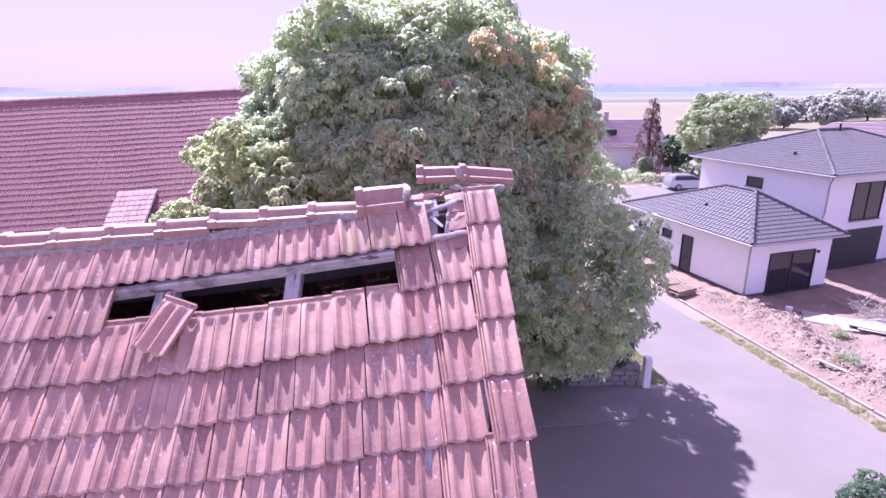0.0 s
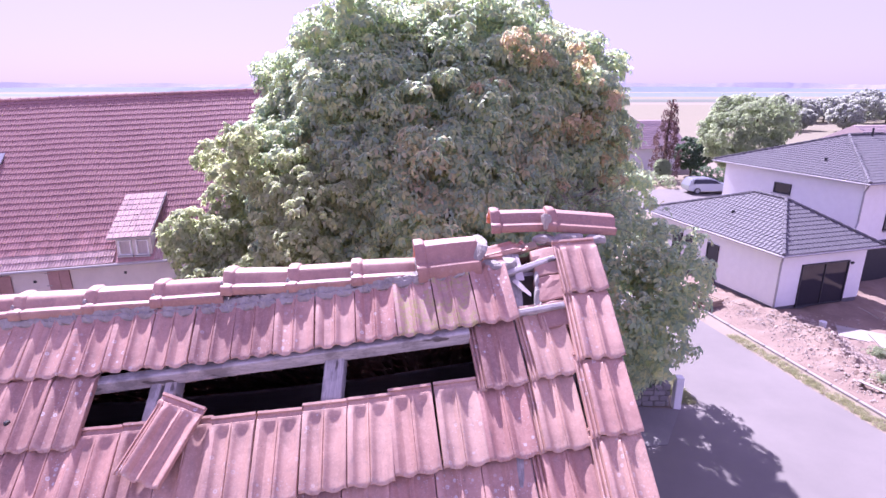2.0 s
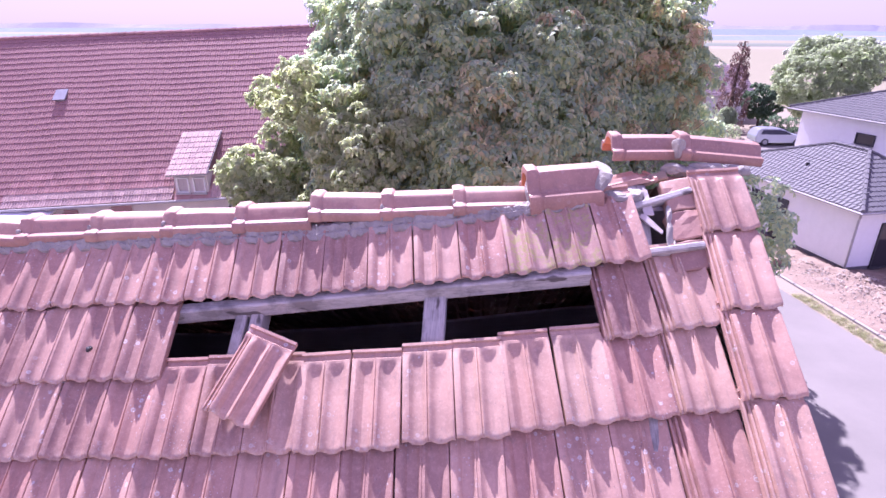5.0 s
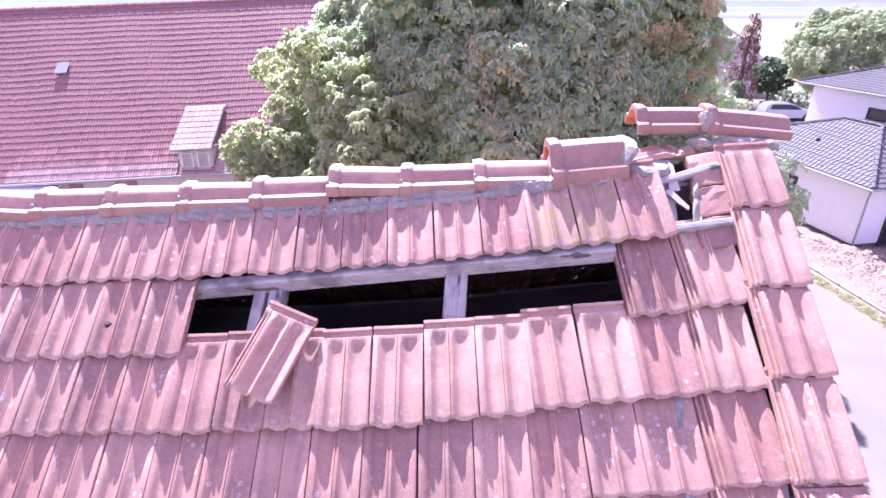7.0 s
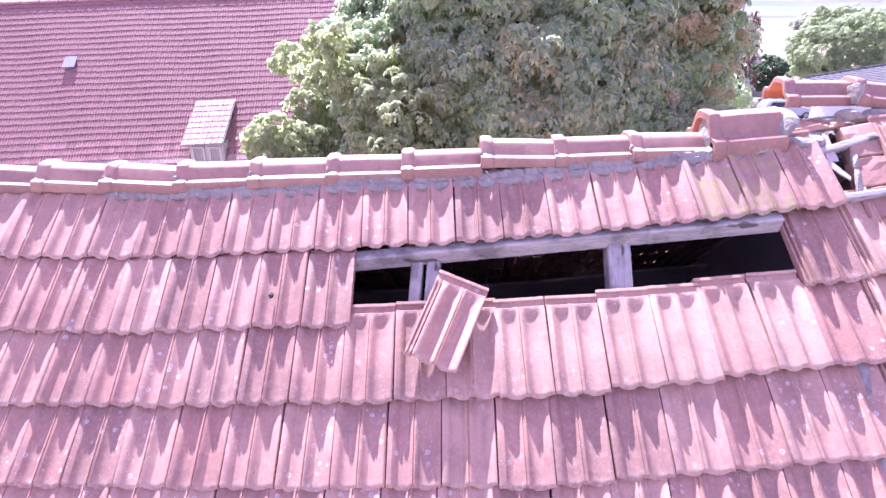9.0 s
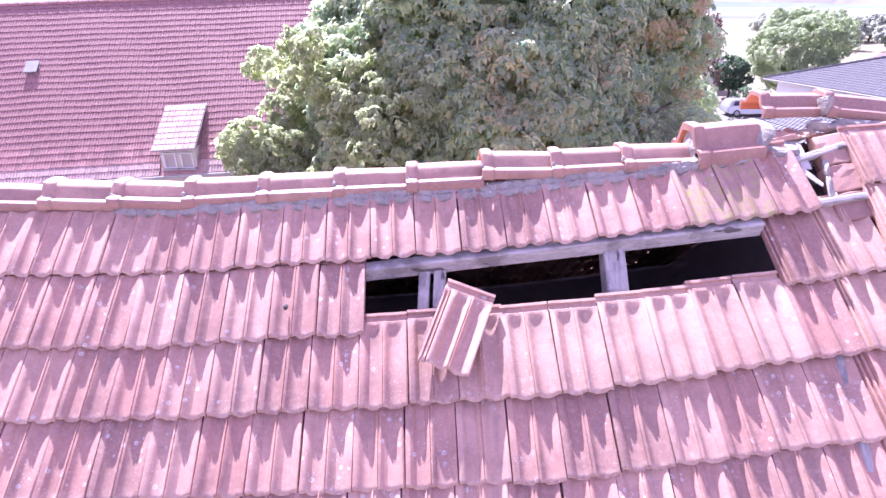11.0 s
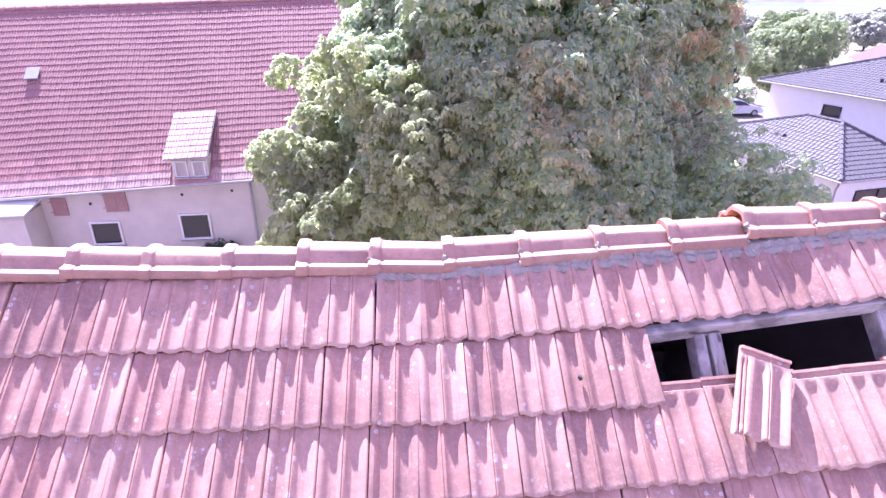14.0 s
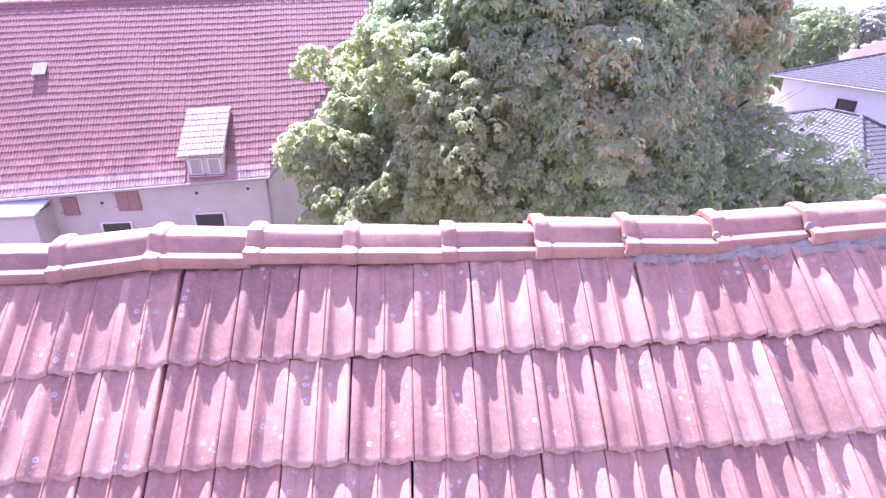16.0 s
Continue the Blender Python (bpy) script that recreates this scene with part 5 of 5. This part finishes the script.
def parked_car():
    """A silver estate car, nose towards +x."""
    car = empty("car", pose(25.6, 54.0, 0.02, 0, 0, 2), label="parked silver estate car", category="car")
    body = Mat("silver_car_paint", rough=0.3, metal=0.7, spec=0.5).done((0.45, 0.47, 0.5))
    side = [(-2.25, 0.35), (-2.28, 0.75), (-2.2, 0.98), (-1.98, 1.42), (-1.6, 1.5), (-0.2, 1.5), (0.35, 1.38), (1.0, 1.0), (1.9, 0.86), (2.25, 0.68), (2.3, 0.38), (1.8, 0.28), (-1.8, 0.28)]
    bm = prism(side, -0.86, 0.86)
    bm.transform(Matrix(((1, 0, 0, 0), (0, 0, 1, 0), (0, 1, 0, 0), (0, 0, 0, 1))))
    for vert in bm.verts:
        if vert.co.z > 1.0:
            vert.co.y *= 0.8
    bmesh.ops.recalc_face_normals(bm, faces=bm.faces[:])
    bmesh.ops.bevel(bm, geom=bm.edges[:], offset=0.05, segments=2, affect="EDGES")
    part("body", bm, body, car, smooth=True)
    for sy in (-1, 1):
        glass = prism([(-1.85, 1.02), (-1.68, 1.4), (-0.2, 1.42), (0.3, 1.32), (0.82, 1.02)], -0.01, 0.01)
        glass.transform(Matrix(((1, 0, 0, 0), (0, -0.22 * sy, 1, 0), (0, 1, 0, 0), (0, 0, 0, 1))))
        glass.transform(Matrix.Translation((0, sy * 0.87 + (0.225 * sy if sy < 0 else 0.225), 0)))
        part("side_window", glass, GLASS, car)
        for x in (-1.4, 1.4):
            wheel = part("wheel", tube([(x, sy * 0.7, 0.32), (x, sy * 0.9, 0.32)], 0.32, 16), DARK_FRAME, car)
            part("rim", tube([(x, sy * 0.9, 0.32), (x, sy * 0.915, 0.32)], 0.2, 12), GREY_METAL, wheel)
    part("windscreen", beam((0.42, 0, 1.36), (0.98, 0, 1.04), 1.2, 0.02), GLASS, car)
    for y in (-0.6, 0.6):
        part("headlight", box((2.2, y - 0.17, 0.62), (2.32, y + 0.17, 0.74), 0.02), WHITE_PAINT, car)
    return car


parked_car()
hedge("wall_shrub", -11.75, -10.4, 19.8, 20.1, 1.65, DARK_LEAF, "dark green shrub against the old barn wall", 36, 0.14, 40.0)
hedge("wall_shrub", -13.3, -12.4, 19.55, 19.9, 1.3, DARK_LEAF, "low dark green shrub against the old barn wall", 37, 0.14, 40.0)
hedge("hedge", 26.5, 30.5, 59.0, 60.2, 1.9, DARK_LEAF, "clipped dark green hedge behind a parked car", 31)
hedge("garden_shrub", 17.0, 23.5, 57.5, 60.0, 1.2, GREEN_LEAF, "low flowering garden shrubs beside the far house", 32)
round_tree("garden_tree", 28.3, 64.0, 4.6, 4.2, DARK_LEAF, "small dark garden tree", 33, 0.2, 20.0)
round_tree("garden_tree", 23.6, 60.5, 2.6, 2.0, GREEN_LEAF, "small light green garden tree", 34, 0.15, 20.0)
# wooded edges
g = random.Random(12)
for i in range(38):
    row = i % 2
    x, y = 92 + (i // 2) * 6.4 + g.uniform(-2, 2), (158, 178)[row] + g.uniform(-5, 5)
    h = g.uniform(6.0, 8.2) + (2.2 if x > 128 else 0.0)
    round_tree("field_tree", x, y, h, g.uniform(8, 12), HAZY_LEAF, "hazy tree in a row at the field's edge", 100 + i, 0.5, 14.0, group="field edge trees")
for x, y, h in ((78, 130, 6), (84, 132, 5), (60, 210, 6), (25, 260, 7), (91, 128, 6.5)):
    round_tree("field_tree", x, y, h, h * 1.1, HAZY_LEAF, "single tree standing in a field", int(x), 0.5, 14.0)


def ridge_line(name, y, height, seed, mat, label):
    gg = random.Random(seed)
    bm = bmesh.new()
    low, top = [], []
    for i in range(161):
        x = -2400 + i * 30
        z = height * (0.55 + 0.5 * noise.noise(Vector((x * 0.002, seed, 0))) + 0.12 * noise.noise(Vector((x * 0.03, seed, 3))))
        low.append(bm.verts.new((x, y, -2)))
        top.append((bm.verts.new((x, y + 30, max(1.0, z))), bm.verts.new((x, y + 260, -2))))
    for i in range(160):
        bm.faces.new((low[i], low[i + 1], top[i + 1][0], top[i][0]))
        bm.faces.new((top[i][0], top[i + 1][0], top[i + 1][1], top[i][1]))
    return tagged(part(name, bm, mat), label, "hills", kind="structure")


# blue-grey air haze is painted into the colour of far woods and hills
HILL_NEAR = plain("haze_tinted_wood", (0.20, 0.24, 0.24), (0.16, 0.20, 0.21), 0.02, 1.0, 0.0, 0.3)
HILL_FAR = plain("haze_tinted_hill", (0.38, 0.37, 0.43), (0.34, 0.335, 0.40), 0.01, 1.0, 0.0, 0.2)
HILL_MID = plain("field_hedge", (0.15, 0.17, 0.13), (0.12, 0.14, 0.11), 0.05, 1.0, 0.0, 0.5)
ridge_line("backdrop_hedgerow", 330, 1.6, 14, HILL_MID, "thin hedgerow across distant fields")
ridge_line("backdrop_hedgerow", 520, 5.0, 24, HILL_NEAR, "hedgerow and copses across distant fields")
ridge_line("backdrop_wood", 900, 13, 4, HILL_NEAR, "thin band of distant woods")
ridge_line("backdrop_hill", 2200, 30, 9, HILL_FAR, "low hills on the horizon, tinted blue for haze")

# ---- roadside ----
garden_wall = empty("garden_wall", label="low rubble stone garden wall with a white end post", category="wall")
g = random.Random(5)
for row in range(4):
    x = 4.6
    while x < 7.0:
        w = g.uniform(0.22, 0.42)
        part("stone", box((x, 16.75, row * 0.2), (min(x + w, 7.05), 17.1, row * 0.2 + 0.19), 0.025, 0.012), STONE, garden_wall)
        x += w + 0.015
part("post", box((7.12, 16.55, 0), (7.36, 16.8, 1.15), 0.015), RENDER_NEW, garden_wall, label="white rendered end post")
hedge("roadside_shrub", 3.3, 6.7, 16.5, 18.4, 2.6, DARK_LEAF, "dense dark shrub over a low garden wall", 41, 0.2, 26.0)
hedge("young_shrub", 9.9, 11.2, 10.7, 11.5, 0.62, DARK_LEAF, "small round green shrub beside the road", 42, 0.13, 60.0)


kerb = empty("kerb", label="row of pale concrete kerb stones beside the road", category="kerb")
y = 9.0
while y < 33:
    x, xn = road_edge(y) + 0.85, road_edge(y + 1.0) + 0.85
    part("kerb_stone", beam((x, y, 0.03), (xn, y + 0.97, 0.03), 0.11, 0.12, bevel=0.015), KERB, kerb)
    y += 1.0
gg = np.random.default_rng(3)
yy = gg.choice((10, 11.5, 13, 14, 15, 16, 17, 18, 19, 20, 21), 800) + gg.uniform(0, 1.1, 800)
xx = road_edge(yy) + gg.uniform(0.1, 0.6, 800)
ob = leaf_cloud("grass_strip", np.stack([xx, yy, gg.uniform(0.02, 0.09, 800)], 1), np.tile([0, 0, 1.0], (800, 1)), 0.16, GRASS, None, 5, 8, aspect=0.16)
tagged(ob, "narrow strip of dry grass beside the road", "grass", kind="stuff")
yy = gg.uniform(16.9, 19.5, 700)
xx = 7.75 + gg.uniform(-0.25, 0.3, 700) - (yy - 17) * 0.1
tagged(leaf_cloud("grass_tuft", np.stack([xx, yy, gg.uniform(0.02, 0.1, 700)], 1), np.tile([0, 0, 1.0], (700, 1)), 0.16, GRASS, None, 5, 18, aspect=0.16), "grass growing beside a white wall post", "grass", kind="stuff")

# clods and rubble on the building plot
verts, faces = [], []
for i in range(3400):
    y = gg.uniform(12, 26)
    x = road_edge(y) + 0.95 + np.interp(y, (14, 17, 20, 23), (1.2, 1.3, 2.1, 2.6)) + gg.normal(0, 0.75 if i % 3 else 2.0)
    if x < road_edge(y) + 1.2 or (y > 23.9 and x > 14.2 - (y - 24) * 0.28):
        continue
    r = gg.uniform(0.02, 0.07) * (1.9 if gg.random() < 0.10 else 1)
    lie = plot_height(x, y)
    base = len(verts)
    for dx, dy, dz in ((1, 0, 0), (0, 1, 0), (-1, 0, 0), (0, -1, 0), (0, 0, 1), (0, 0, -1)):
        f = r * gg.uniform(0.6, 1.2)
        verts.append((x + dx * f, y + dy * f, lie + 0.01 + dz * f * 0.7))
    for t in ((0, 1, 4), (1, 2, 4), (2, 3, 4), (3, 0, 4), (1, 0, 5), (2, 1, 5), (3, 2, 5), (0, 3, 5)):
        faces.append([base + k for k in t])
tagged(new("rubble", mesh_of("rubble", verts, faces, CLOD)), "clods and rubble of dry brown soil", "rubble", kind="stuff")
for x, y, rz, w, d in ((17.5, 21.6, -28, 1.3, 0.55), (18.3, 21.0, -15, 1.1, 0.6), (18.6, 20.5, -35, 1.2, 0.3), (19.2, 21.3, 10, 1.3, 0.5), (14.4, 17.2, -62, 0.75, 0.08), (18.9, 20.0, -30, 1.4, 0.12)):
    ob = part("board", box((-w, -d, 0), (w, d, 0.03), 0.004), PLANK)
    ob.matrix_basis = pose(x, y, plot_height(x, y) + 0.06, 3, 2, rz)
    tagged(ob, "pale timber board lying on bare soil", "board", "boards on the plot")
brush = empty("brush_pile", label="heap of pale dry brushwood on building soil", category="brushwood")
g = random.Random(61)
for i in range(70):
    a = Vector((19.6 + g.uniform(-1.0, 1.3), 22.3 + g.uniform(-0.9, 0.9), 0.1 + g.uniform(0, 0.35)))
    b = a + Vector((g.uniform(-1.1, 1.1), g.uniform(-0.7, 0.7), g.uniform(0.0, 0.6)))
    part("branch", tube([a, a.lerp(b, 0.5) + Vector((0, 0, g.uniform(0, 0.12))), b], g.uniform(0.012, 0.03), 5, 0.008), PLANK, brush)
bucket = tagged(part("bucket", tube([(15.9, 22.5, plot_height(15.9, 22.5)), (15.9, 22.5, plot_height(15.9, 22.5) + 0.3)], 0.12, 14, 0.15), WHITE_PAINT), "small white plastic bucket on bare soil", "bucket")
for x, y, w in ((14.9, 17.6, 0.5), (16.6, 20.2, 0.4)):
    p = np.stack([gg.normal(x, w * 0.4, 160), gg.normal(y, w * 0.4, 160), plot_height(x, y) + gg.uniform(0.02, 0.3, 160)], 1)
    weed = leaf_cloud("weed", p, np.tile([0, 0, 1.0], (160, 1)), 0.12, GREEN_LEAF, None, 4, int(x * 3), aspect=0.3)
    tagged(weed, "small green weed clump on bare soil", "weed", kind="stuff")


def pallet(at):
    t = empty("pallet", at, label="wooden pallet lying on building soil", category="pallet", group="pallets")
    for i in range(6):
        part("slat", box((-0.6 + i * 0.21, -0.4, 0.11), (-0.46 + i * 0.21, 0.4, 0.135)), RAW_WOOD, t)
    for yb in (-0.36, 0, 0.36):
        part("bearer", box((-0.6, yb - 0.04, 0.0), (0.6, yb + 0.04, 0.108)), RAW_WOOD, t)
    return t


for x, y, z, rz in ((12.2, 25.2, 0.12, 20), (12.25, 25.25, 0.26, 26), (12.3, 26.6, 0.12, 10)):
    pallet(pose(x, y, z, 0, 0, rz))
